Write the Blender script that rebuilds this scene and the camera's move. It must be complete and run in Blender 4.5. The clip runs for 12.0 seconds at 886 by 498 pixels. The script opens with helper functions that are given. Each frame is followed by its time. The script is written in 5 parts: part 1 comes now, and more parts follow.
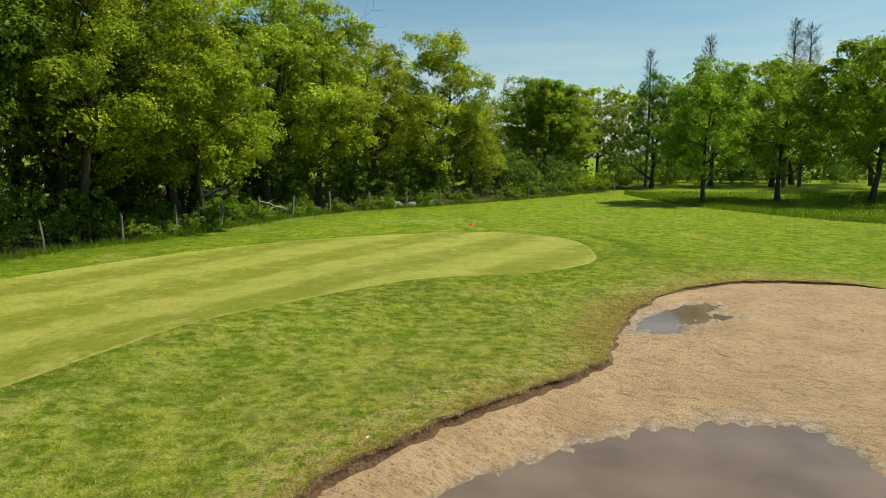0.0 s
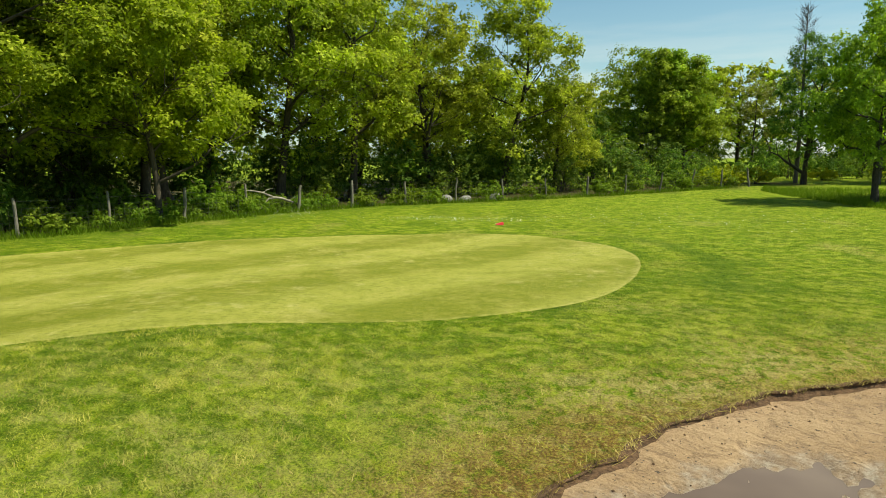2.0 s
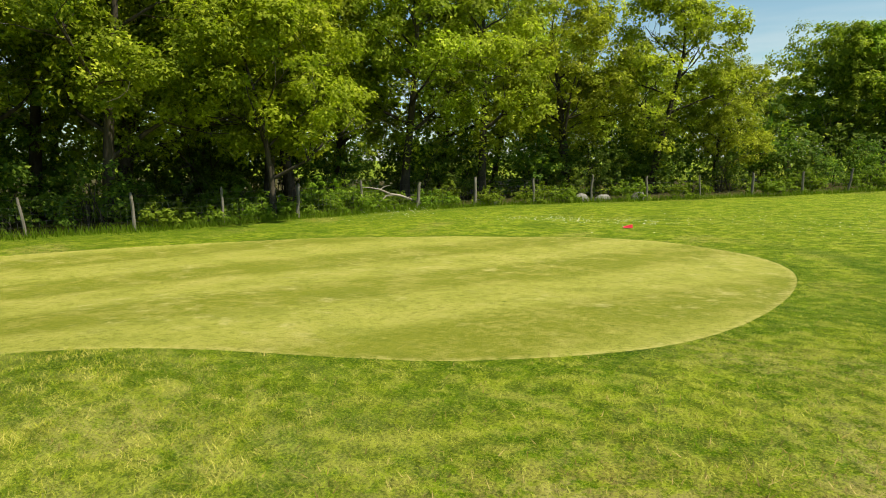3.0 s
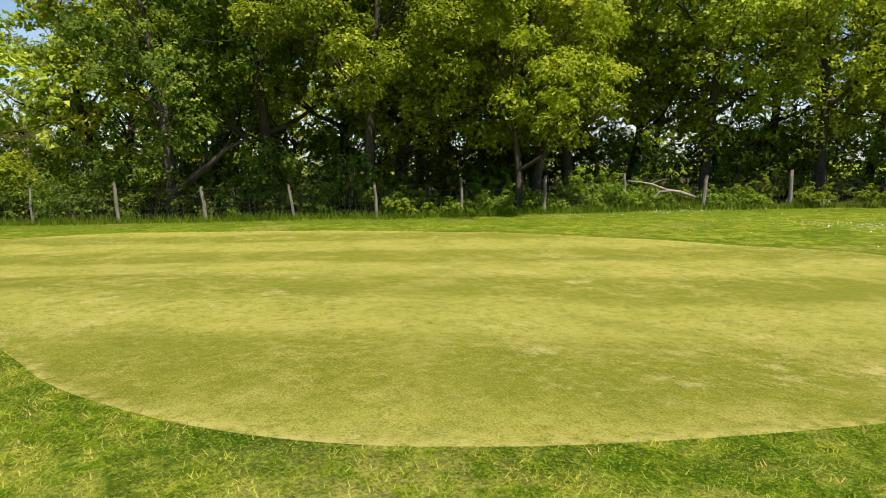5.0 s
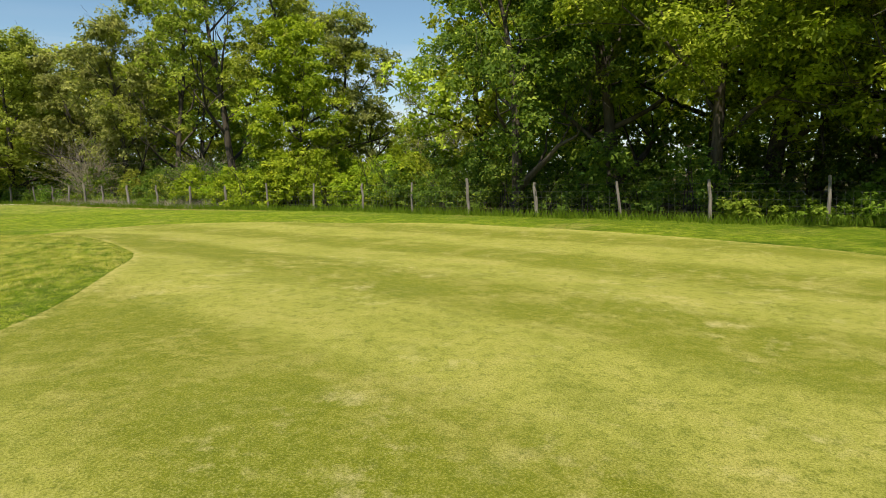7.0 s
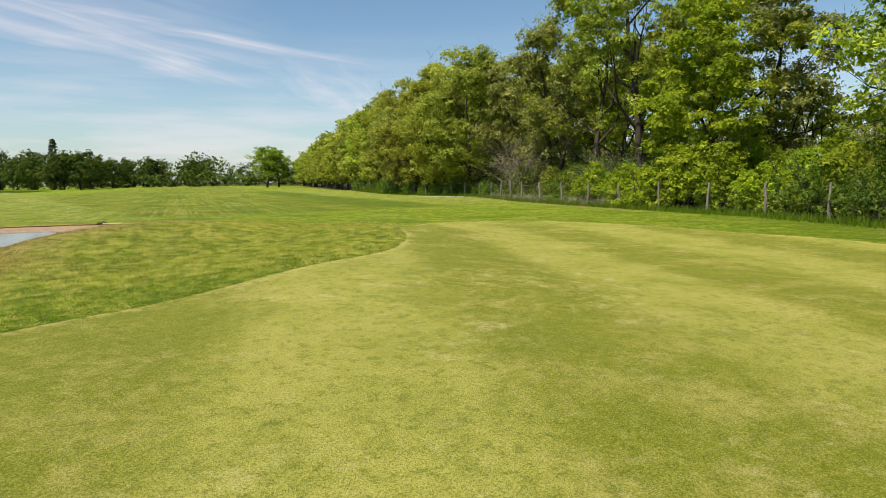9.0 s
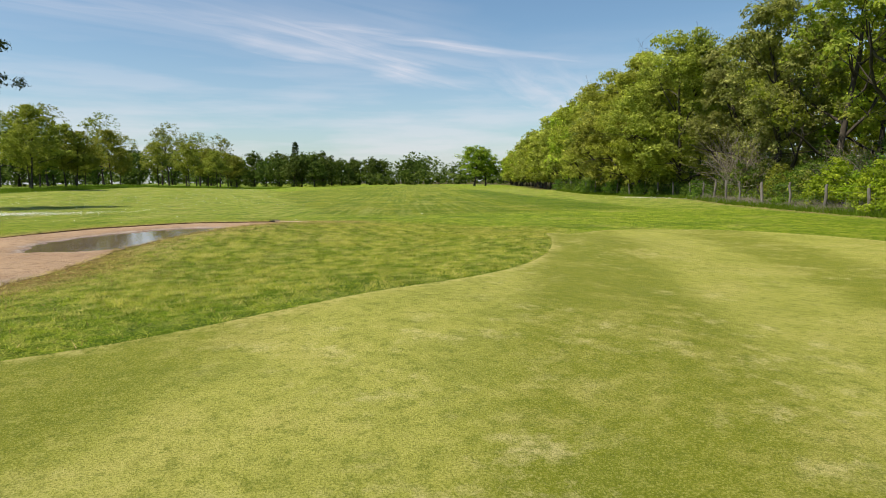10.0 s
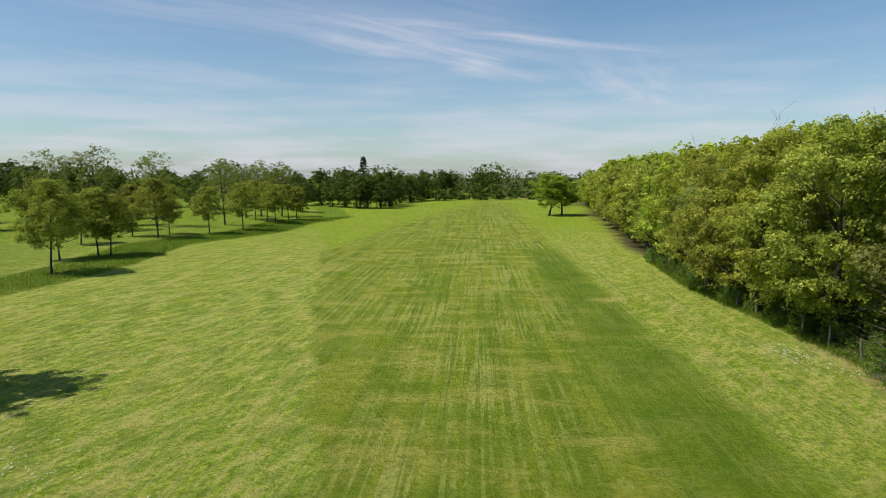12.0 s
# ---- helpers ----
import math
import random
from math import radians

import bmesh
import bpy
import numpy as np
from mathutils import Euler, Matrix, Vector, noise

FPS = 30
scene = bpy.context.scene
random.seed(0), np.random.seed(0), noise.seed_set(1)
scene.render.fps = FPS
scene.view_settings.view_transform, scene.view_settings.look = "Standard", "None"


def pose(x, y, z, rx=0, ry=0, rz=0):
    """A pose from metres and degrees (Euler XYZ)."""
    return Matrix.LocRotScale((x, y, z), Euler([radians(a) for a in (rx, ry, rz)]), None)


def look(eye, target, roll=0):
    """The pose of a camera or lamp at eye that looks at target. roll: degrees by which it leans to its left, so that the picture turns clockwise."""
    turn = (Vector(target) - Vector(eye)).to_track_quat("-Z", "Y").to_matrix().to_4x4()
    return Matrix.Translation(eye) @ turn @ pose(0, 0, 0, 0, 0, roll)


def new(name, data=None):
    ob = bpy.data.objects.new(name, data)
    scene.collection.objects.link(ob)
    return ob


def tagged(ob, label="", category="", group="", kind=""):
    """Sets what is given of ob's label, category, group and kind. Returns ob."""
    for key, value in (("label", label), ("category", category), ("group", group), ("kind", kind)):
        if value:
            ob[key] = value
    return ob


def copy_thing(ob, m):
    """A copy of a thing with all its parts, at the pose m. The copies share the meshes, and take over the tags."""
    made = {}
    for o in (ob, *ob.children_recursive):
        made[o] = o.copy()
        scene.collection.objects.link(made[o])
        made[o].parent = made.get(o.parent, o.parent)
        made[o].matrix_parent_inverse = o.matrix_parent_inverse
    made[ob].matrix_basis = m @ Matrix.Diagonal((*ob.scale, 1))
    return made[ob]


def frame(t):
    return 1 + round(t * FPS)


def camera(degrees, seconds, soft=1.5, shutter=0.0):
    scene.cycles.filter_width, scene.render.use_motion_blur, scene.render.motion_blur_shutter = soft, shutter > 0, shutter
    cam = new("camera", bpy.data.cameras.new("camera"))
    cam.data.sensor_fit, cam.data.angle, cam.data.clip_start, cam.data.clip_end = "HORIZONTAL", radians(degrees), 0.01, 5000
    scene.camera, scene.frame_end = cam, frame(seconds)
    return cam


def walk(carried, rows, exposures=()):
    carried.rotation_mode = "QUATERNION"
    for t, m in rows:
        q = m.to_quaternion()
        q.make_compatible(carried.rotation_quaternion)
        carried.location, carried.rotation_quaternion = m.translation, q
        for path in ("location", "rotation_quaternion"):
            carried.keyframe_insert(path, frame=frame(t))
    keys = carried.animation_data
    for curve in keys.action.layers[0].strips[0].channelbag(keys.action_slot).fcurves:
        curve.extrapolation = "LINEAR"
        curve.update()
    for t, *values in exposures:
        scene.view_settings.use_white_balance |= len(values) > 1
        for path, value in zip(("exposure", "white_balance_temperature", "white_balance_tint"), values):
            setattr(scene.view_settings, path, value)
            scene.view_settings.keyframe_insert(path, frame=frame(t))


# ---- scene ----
cam = camera(70.4, 12.0, soft=0.95)
METRES, EYE, TILT, LEAN, TURN = 50.0, 3.9, -8.4, 0.0, 0.0
ROWS = [
    (0.0, 0.0, 0.0, 0.0, -0.0, 0.0, -0.0),
    (0.5, 0.0323, 0.0561, 0.0001, 1.32, 0.02, -0.21),
    (1.0, 0.06, 0.1086, -0.0004, 3.59, 0.05, -0.54),
    (1.5, 0.0804, 0.1593, 0.0019, 7.22, 0.06, -1.01),
    (2.0, 0.095, 0.2062, 0.006, 12.55, 0.02, -1.65),
    (2.5, 0.1034, 0.2389, 0.0075, 19.52, -0.24, -2.43),
    (3.0, 0.1108, 0.2673, 0.0097, 26.83, -0.59, -3.21),
    (5.0, 0.1553, 0.3872, 0.0157, 61.82, -3.36, -6.34),
    (5.5, 0.1577, 0.4138, 0.0186, 71.9, -4.6, -6.87),
    (6.0, 0.1562, 0.438, 0.0212, 81.94, -5.86, -7.18),
    (6.5, 0.1519, 0.4593, 0.0239, 91.72, -7.14, -7.26),
    (7.0, 0.145, 0.4786, 0.0263, 101.78, -8.43, -7.07),
    (9.0, 0.0692, 0.5095, 0.0294, 141.85, -12.85, -4.52),
    (9.5, 0.0432, 0.4993, 0.0281, 151.94, -13.59, -3.41),
    (10.0, 0.0196, 0.4797, 0.0251, 160.68, -14.09, -2.35),
    (10.5, -0.0028, 0.4413, 0.027, 165.94, -14.31, -1.67),
    (11.0, -0.0263, 0.3792, 0.0571, 166.99, -14.42, -1.58),
    (11.5, -0.0504, 0.2976, 0.1127, 167.15, -14.61, -1.66),
    (12.0, -0.0778, 0.1946, 0.1736, 167.28, -14.84, -1.69),
]
EXPOSURES = [(0.0, 0.38, 6900, 0), (1.5, 0.58, 7050, -3), (2.5, 0.64, 7300, -1), (3.2, 0.68, 7300, 6), (5.0, 0.70, 7000, 17), (7.0, 0.58, 6900, 12), (9.0, 0.49, 6750, 14), (10.0, 0.44, 6550, 14), (10.5, 0.42, 6500, 14), (11.4, 0.22, 6350, 13), (12.0, 0.24, 6300, 14)]
walk(cam, [(t, pose(0, 0, EYE, TILT, LEAN, TURN) @ pose(METRES * x, METRES * y, METRES * z, 90 + pitch, roll, yaw)) for t, x, y, z, yaw, pitch, roll in ROWS], EXPOSURES)

# ---- sky and sun ----
SUN_EL, SUN_AZ = 57.0, 86.0          # degrees above the ground; clockwise from +y
SUN_DIR = Vector((math.sin(radians(SUN_AZ)) * math.cos(radians(SUN_EL)), math.cos(radians(SUN_AZ)) * math.cos(radians(SUN_EL)), math.sin(radians(SUN_EL))))
sun = new("sun", bpy.data.lights.new("sun", "SUN"))
sun.data.energy, sun.data.angle, sun.data.color = 4.8, radians(0.55), (1.0, 0.94, 0.82)
sun.matrix_world = look(SUN_DIR * 200, (0, 0, 0))


def build_world():
    world = bpy.data.worlds.new("world")
    scene.world = world
    world.use_nodes = True
    nt = world.node_tree
    n, l = nt.nodes, nt.links
    n.clear()
    out, bg = n.new("ShaderNodeOutputWorld"), n.new("ShaderNodeBackground")
    sky = n.new("ShaderNodeTexSky")
    sky.sky_type, sky.sun_disc = "NISHITA", False
    sky.sun_elevation, sky.sun_rotation = radians(SUN_EL), radians(SUN_AZ)
    sky.air_density, sky.dust_density, sky.ozone_density = 1.0, 0.8, 1.3
    bg.inputs["Strength"].default_value = 0.09
    # thin cirrus on a high plane: the direction of the sky is laid on the plane z = 1
    tc, sep = n.new("ShaderNodeTexCoord"), n.new("ShaderNodeSeparateXYZ")
    l.new(tc.outputs["Generated"], sep.inputs[0])
    zz = n.new("ShaderNodeMath"); zz.operation = "MAXIMUM"; zz.inputs[1].default_value = 0.02
    l.new(sep.outputs["Z"], zz.inputs[0])
    dx, dy = n.new("ShaderNodeMath"), n.new("ShaderNodeMath")
    for d, axis in ((dx, "X"), (dy, "Y")):
        d.operation = "DIVIDE"
        l.new(sep.outputs[axis], d.inputs[0]); l.new(zz.outputs[0], d.inputs[1])
    comb = n.new("ShaderNodeCombineXYZ")
    l.new(dx.outputs[0], comb.inputs[0]); l.new(dy.outputs[0], comb.inputs[1])
    warp = span(nt, tex_noise(nt, comb.outputs[0], 0.55, 4.0, 0.55), 0.3, 0.7, -0.35, 0.35)
    bands = None
    # each wisp: centre, heading in degrees, half length, half width, strength
    for cx, cy, heading, long, wide, strength in WISPS:
        mp = n.new("ShaderNodeMapping")
        mp.vector_type = "TEXTURE"
        mp.inputs["Location"].default_value, mp.inputs["Rotation"].default_value[2] = (cx, cy, 0), radians(heading)
        l.new(comb.outputs[0], mp.inputs[0])
        uv = n.new("ShaderNodeSeparateXYZ")
        l.new(mp.outputs[0], uv.inputs[0])
        fine = n.new("ShaderNodeMapping")
        fine.inputs["Scale"].default_value = (0.5, 2.6, 1.0)
        l.new(mp.outputs[0], fine.inputs[0])
        streak = span(nt, tex_noise(nt, fine.outputs[0], 1.0, 6.0, 0.55, 0.5), 0.26, 0.62)
        across = sums(nt, "ABSOLUTE", sums(nt, "ADD", uv.outputs[1], sums(nt, "MULTIPLY", warp, min(1.0, 2.0 * wide))), 0.0)
        along = sums(nt, "ABSOLUTE", uv.outputs[0], 0.0)
        one = sums(nt, "MULTIPLY", span(nt, across, wide, 0.0, 0.0, strength), span(nt, along, long, 0.35 * long))
        one = sums(nt, "MULTIPLY", one, streak)
        bands = one if bands is None else sums(nt, "MAXIMUM", bands, one)
    # low bank of pale cloud and haze along the horizon
    haze = n.new("ShaderNodeMapRange")
    haze.inputs[1].default_value, haze.inputs[2].default_value = 0.23, 0.0
    haze.inputs[3].default_value, haze.inputs[4].default_value = 0.0, 0.74
    l.new(sep.outputs["Z"], haze.inputs[0])
    mp2 = n.new("ShaderNodeMapping"); mp2.inputs["Scale"].default_value = (3.0, 3.0, 26.0)
    l.new(tc.outputs["Generated"], mp2.inputs[0])
    bank = n.new("ShaderNodeTexNoise"); bank.inputs["Scale"].default_value, bank.inputs["Detail"].default_value = 1.6, 6.0
    l.new(mp2.outputs[0], bank.inputs["Vector"])
    rb = n.new("ShaderNodeMapRange"); rb.inputs[1].default_value, rb.inputs[2].default_value = 0.42, 0.62
    l.new(bank.outputs["Fac"], rb.inputs[0])
    hb = n.new("ShaderNodeMath"); hb.operation = "MULTIPLY_ADD"; hb.inputs[1].default_value = 0.7
    l.new(rb.outputs[0], hb.inputs[0]); hb.inputs[2].default_value = 0.3
    hz = n.new("ShaderNodeMath"); hz.operation = "MULTIPLY"
    l.new(hb.outputs[0], hz.inputs[0]); l.new(haze.outputs[0], hz.inputs[1])
    c1 = n.new("ShaderNodeMath"); c1.operation = "MULTIPLY"; c1.inputs[1].default_value = 0.85
    l.new(bands, c1.inputs[0])
    amount = n.new("ShaderNodeMath"); amount.operation = "MAXIMUM"
    l.new(c1.outputs[0], amount.inputs[0]); l.new(hz.outputs[0], amount.inputs[1])
    mix = n.new("ShaderNodeMix"); mix.data_type = "RGBA"
    l.new(amount.outputs[0], mix.inputs["Factor"]); l.new(mixed(nt, 1.0, sky.outputs[0], (0.82, 1.0, 1.02), "MULTIPLY"), mix.inputs["A"])
    mix.inputs["B"].default_value = (6.6, 6.6, 7.0, 1)
    l.new(mix.outputs["Result"], bg.inputs["Color"]); l.new(bg.outputs[0], out.inputs["Surface"])


WISPS = ((-0.9, -4.4, 10.3, 2.6, 0.26, 0.9), (-1.0, -5.15, 40.7, 2.6, 0.62, 0.9), (-3.9, -6.8, 52.1, 3.2, 1.0, 0.75), (1.6, -6.3, 45.0, 1.6, 0.5, 0.3),
         (-0.4, -4.5, 25.0, 3.4, 1.3, 0.38), (2.6, -7.5, 35.0, 3.0, 0.9, 0.22), (3.0, 4.0, 15.0, 3.0, 0.6, 0.25))


# ---- materials ----
def material(name):
    m = bpy.data.materials.new(name)
    m.use_nodes = True
    nt = m.node_tree
    b = nt.nodes["Principled BSDF"]
    return m, nt, nt.nodes, nt.links, b


def tex_noise(nt, vec, scale, detail=4.0, rough=0.55, dist=0.0):
    t = nt.nodes.new("ShaderNodeTexNoise")
    t.inputs["Scale"].default_value, t.inputs["Detail"].default_value = scale, detail
    t.inputs["Roughness"].default_value, t.inputs["Distortion"].default_value = rough, dist
    if vec is not None:
        nt.links.new(vec, t.inputs["Vector"])
    return t.outputs["Fac"]


def span(nt, value, lo, hi, a=0.0, b=1.0):
    r = nt.nodes.new("ShaderNodeMapRange")
    for i, v in enumerate((lo, hi, a, b)):
        r.inputs[i + 1].default_value = v
    nt.links.new(value, r.inputs[0])
    return r.outputs[0]


def mixed(nt, fac, a, b, mode="MIX"):
    m = nt.nodes.new("ShaderNodeMix")
    m.data_type, m.blend_type = "RGBA", mode
    for socket, v in ((m.inputs["Factor"], fac), (m.inputs["A"], a), (m.inputs["B"], b)):
        if isinstance(v, tuple):
            socket.default_value = (*v, 1)
        elif isinstance(v, (int, float)):
            socket.default_value = v
        else:
            nt.links.new(v, socket)
    return m.outputs["Result"]


def sums(nt, op, a, b):
    m = nt.nodes.new("ShaderNodeMath")
    m.operation = op
    for socket, v in zip(m.inputs, (a, b)):
        if isinstance(v, (int, float)):
            socket.default_value = v
        else:
            nt.links.new(v, socket)
    return m.outputs[0]


def bump(nt, height, strength, distance, bsdf):
    b = nt.nodes.new("ShaderNodeBump")
    b.inputs["Strength"].default_value, b.inputs["Distance"].default_value = strength, distance
    nt.links.new(height, b.inputs["Height"])
    nt.links.new(b.outputs[0], bsdf.inputs["Normal"])


def place(nt, scale=(1, 1, 1), turn=0.0):
    """Object coordinates, turned first and then scaled."""
    tc, mp, rot = nt.nodes.new("ShaderNodeTexCoord"), nt.nodes.new("ShaderNodeMapping"), nt.nodes.new("ShaderNodeMapping")
    mp.inputs["Scale"].default_value, rot.inputs["Rotation"].default_value[2] = scale, turn
    nt.links.new(tc.outputs["Object"], rot.inputs[0])
    nt.links.new(rot.outputs[0], mp.inputs[0])
    return mp.outputs[0]


def attr(nt, name):
    a = nt.nodes.new("ShaderNodeAttribute")
    a.attribute_name = name
    return a.outputs["Fac"]


def turf_material():
    """Mown rough and fairway: the attributes say where it is mown short (fairway), dry, lush, darkened for shade or
    under trees.
    """
    m, nt, n, l, b = material("turf")
    p = place(nt)
    fine = tex_noise(nt, p, 42.0, 4.0, 0.75)
    tuft = tex_noise(nt, p, 9.0, 6.0, 0.72)
    blot = tex_noise(nt, p, 1.3, 6.0, 0.66, 0.3)
    broad = tex_noise(nt, p, 0.16, 4.0, 0.6)
    base = mixed(nt, span(nt, tuft, 0.42, 0.58), (0.072, 0.168, 0.004), (0.226, 0.322, 0.012))
    base = mixed(nt, span(nt, blot, 0.50, 0.60, 0.0, 0.6), base, (0.300, 0.310, 0.060))
    base = mixed(nt, span(nt, blot, 0.49, 0.40, 0.0, 0.75), base, (0.075, 0.140, 0.004))
    base = mixed(nt, span(nt, broad, 0.45, 0.58, 0.0, 0.4), base, (0.150, 0.200, 0.008))
    patch = tex_noise(nt, p, 1.7, 2.5, 0.5, 0.5)
    clump = tex_noise(nt, p, 4.5, 2.0, 0.5, 0.3)
    base = mixed(nt, span(nt, patch, 0.50, 0.66, 0.0, 0.6), base, (0.300, 0.350, 0.030))
    base = mixed(nt, span(nt, patch, 0.50, 0.36, 0.0, 0.6), base, (0.066, 0.140, 0.004))
    base = mixed(nt, span(nt, clump, 0.51, 0.64, 0.0, 0.5), base, (0.330, 0.335, 0.060))
    base = mixed(nt, span(nt, clump, 0.49, 0.37, 0.0, 0.5), base, (0.056, 0.110, 0.004))
    # mown lanes on the fairway run along it
    lanes = tex_noise(nt, place(nt, (0.75, 0.02, 1), LANE_TURN), 1.0, 3.0, 0.6)
    lines = tex_noise(nt, place(nt, (3.2, 0.06, 1), LANE_TURN), 1.0, 3.0, 0.65)
    cross = tex_noise(nt, place(nt, (0.17, 0.40, 1), LANE_TURN), 1.0, 4.0, 0.62)
    grain = tex_noise(nt, p, 3.2, 7.0, 0.75)
    fair = mixed(nt, span(nt, lanes, 0.45, 0.55), (0.064, 0.102, 0.004), (0.155, 0.176, 0.012))
    weave = tex_noise(nt, p, 0.8, 8.0, 0.78, 0.3)
    tracks = sums(nt, "MULTIPLY", span(nt, lines, 0.50, 0.56, 0.0, 0.9), span(nt, tex_noise(nt, p, 0.09, 3.0), 0.38, 0.55))
    fair = mixed(nt, tracks, fair, (0.270, 0.285, 0.080))
    fair = mixed(nt, span(nt, weave, 0.51, 0.62, 0.0, 0.5), fair, (0.230, 0.240, 0.055))
    fair = mixed(nt, span(nt, weave, 0.49, 0.40, 0.0, 0.5), fair, (0.045, 0.090, 0.004))
    fair = mixed(nt, span(nt, cross, 0.51, 0.62, 0.0, 0.55), fair, (0.315, 0.275, 0.075))
    fair = mixed(nt, span(nt, cross, 0.48, 0.37, 0.0, 0.45), fair, (0.060, 0.115, 0.004))
    fair = mixed(nt, span(nt, grain, 0.50, 0.42, 0.0, 0.6), fair, (0.048, 0.095, 0.004))
    # faint wheel and mower lines on the rough in front of the fairway
    base = mixed(nt, sums(nt, "MULTIPLY", attr(nt, "mown"), span(nt, lines, 0.49, 0.57, 0.0, 0.6)), base, (0.320, 0.310, 0.105))
    mott = tex_noise(nt, place(nt, (1.5, 0.45, 1), LANE_TURN + 0.5), 0.9, 6.0, 0.72, 0.4)
    far_rough = attr(nt, "mown")
    base = mixed(nt, sums(nt, "MULTIPLY", far_rough, span(nt, mott, 0.50, 0.60, 0.0, 0.7)), base, (0.375, 0.330, 0.110))
    base = mixed(nt, sums(nt, "MULTIPLY", far_rough, span(nt, mott, 0.50, 0.39, 0.0, 0.65)), base, (0.110, 0.160, 0.032))
    base = mixed(nt, span(nt, grain, 0.49, 0.41, 0.0, 0.6), base, (0.062, 0.108, 0.004))
    # the long tufted grass on the mound between bunker and green
    mound = attr(nt, "mound")
    sheaf = tex_noise(nt, place(nt, (1.0, 2.2, 1), 0.4), 1.6, 7.0, 0.7, 0.5)
    base = mixed(nt, sums(nt, "MULTIPLY", mound, span(nt, sheaf, 0.48, 0.60, 0.1, 0.85)), base, (0.390, 0.375, 0.110))
    base = mixed(nt, sums(nt, "MULTIPLY", mound, span(nt, sheaf, 0.46, 0.38, 0.0, 0.6)), base, (0.075, 0.135, 0.006))
    base = mixed(nt, sums(nt, "MULTIPLY", attr(nt, "fairway"), 0.88), base, fair)
    # dark: lush or dull turf, and painted shade along the fence
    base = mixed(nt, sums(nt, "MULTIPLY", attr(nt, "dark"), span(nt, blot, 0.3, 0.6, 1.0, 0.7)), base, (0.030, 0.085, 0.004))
    straw = span(nt, tex_noise(nt, p, 6.0, 6.0, 0.75), 0.44, 0.54)
    base = mixed(nt, sums(nt, "MULTIPLY", attr(nt, "dry"), straw), base, mixed(nt, span(nt, blot, 0.4, 0.6), (0.36, 0.27, 0.085), (0.44, 0.36, 0.15)))
    base = mixed(nt, sums(nt, "MULTIPLY", attr(nt, "bare"), span(nt, tuft, 0.32, 0.55)), base, mixed(nt, fine, (0.13, 0.062, 0.020), (0.27, 0.145, 0.055)))
    base = mixed(nt, span(nt, fine, 0.41, 0.50, 0.5, 0.0), base, (0.036, 0.072, 0.003))
    base = mixed(nt, span(nt, fine, 0.52, 0.61, 0.0, 0.5), base, (0.37, 0.42, 0.035))
    fallen = sums(nt, "MULTIPLY", attr(nt, "fallen"), span(nt, tex_noise(nt, p, 2.4, 6.0, 0.7), 0.44, 0.56))
    base = mixed(nt, fallen, base, mixed(nt, span(nt, tex_noise(nt, p, 14.0, 3.0, 0.6), 0.4, 0.6), (0.22, 0.135, 0.070), (0.46, 0.33, 0.19)))
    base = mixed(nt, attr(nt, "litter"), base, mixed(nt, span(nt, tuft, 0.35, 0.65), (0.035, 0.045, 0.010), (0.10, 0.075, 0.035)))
    l.new(base, b.inputs["Base Color"])
    b.inputs["Roughness"].default_value = 0.8
    b.inputs["Specular IOR Level"].default_value = 0.05
    h = sums(nt, "ADD", sums(nt, "MULTIPLY", fine, 0.5), sums(nt, "ADD", tuft, sums(nt, "MULTIPLY", clump, 1.5)))
    bump(nt, h, 1.0, 0.08, b)
    return m


LANE_TURN = radians(16.0)


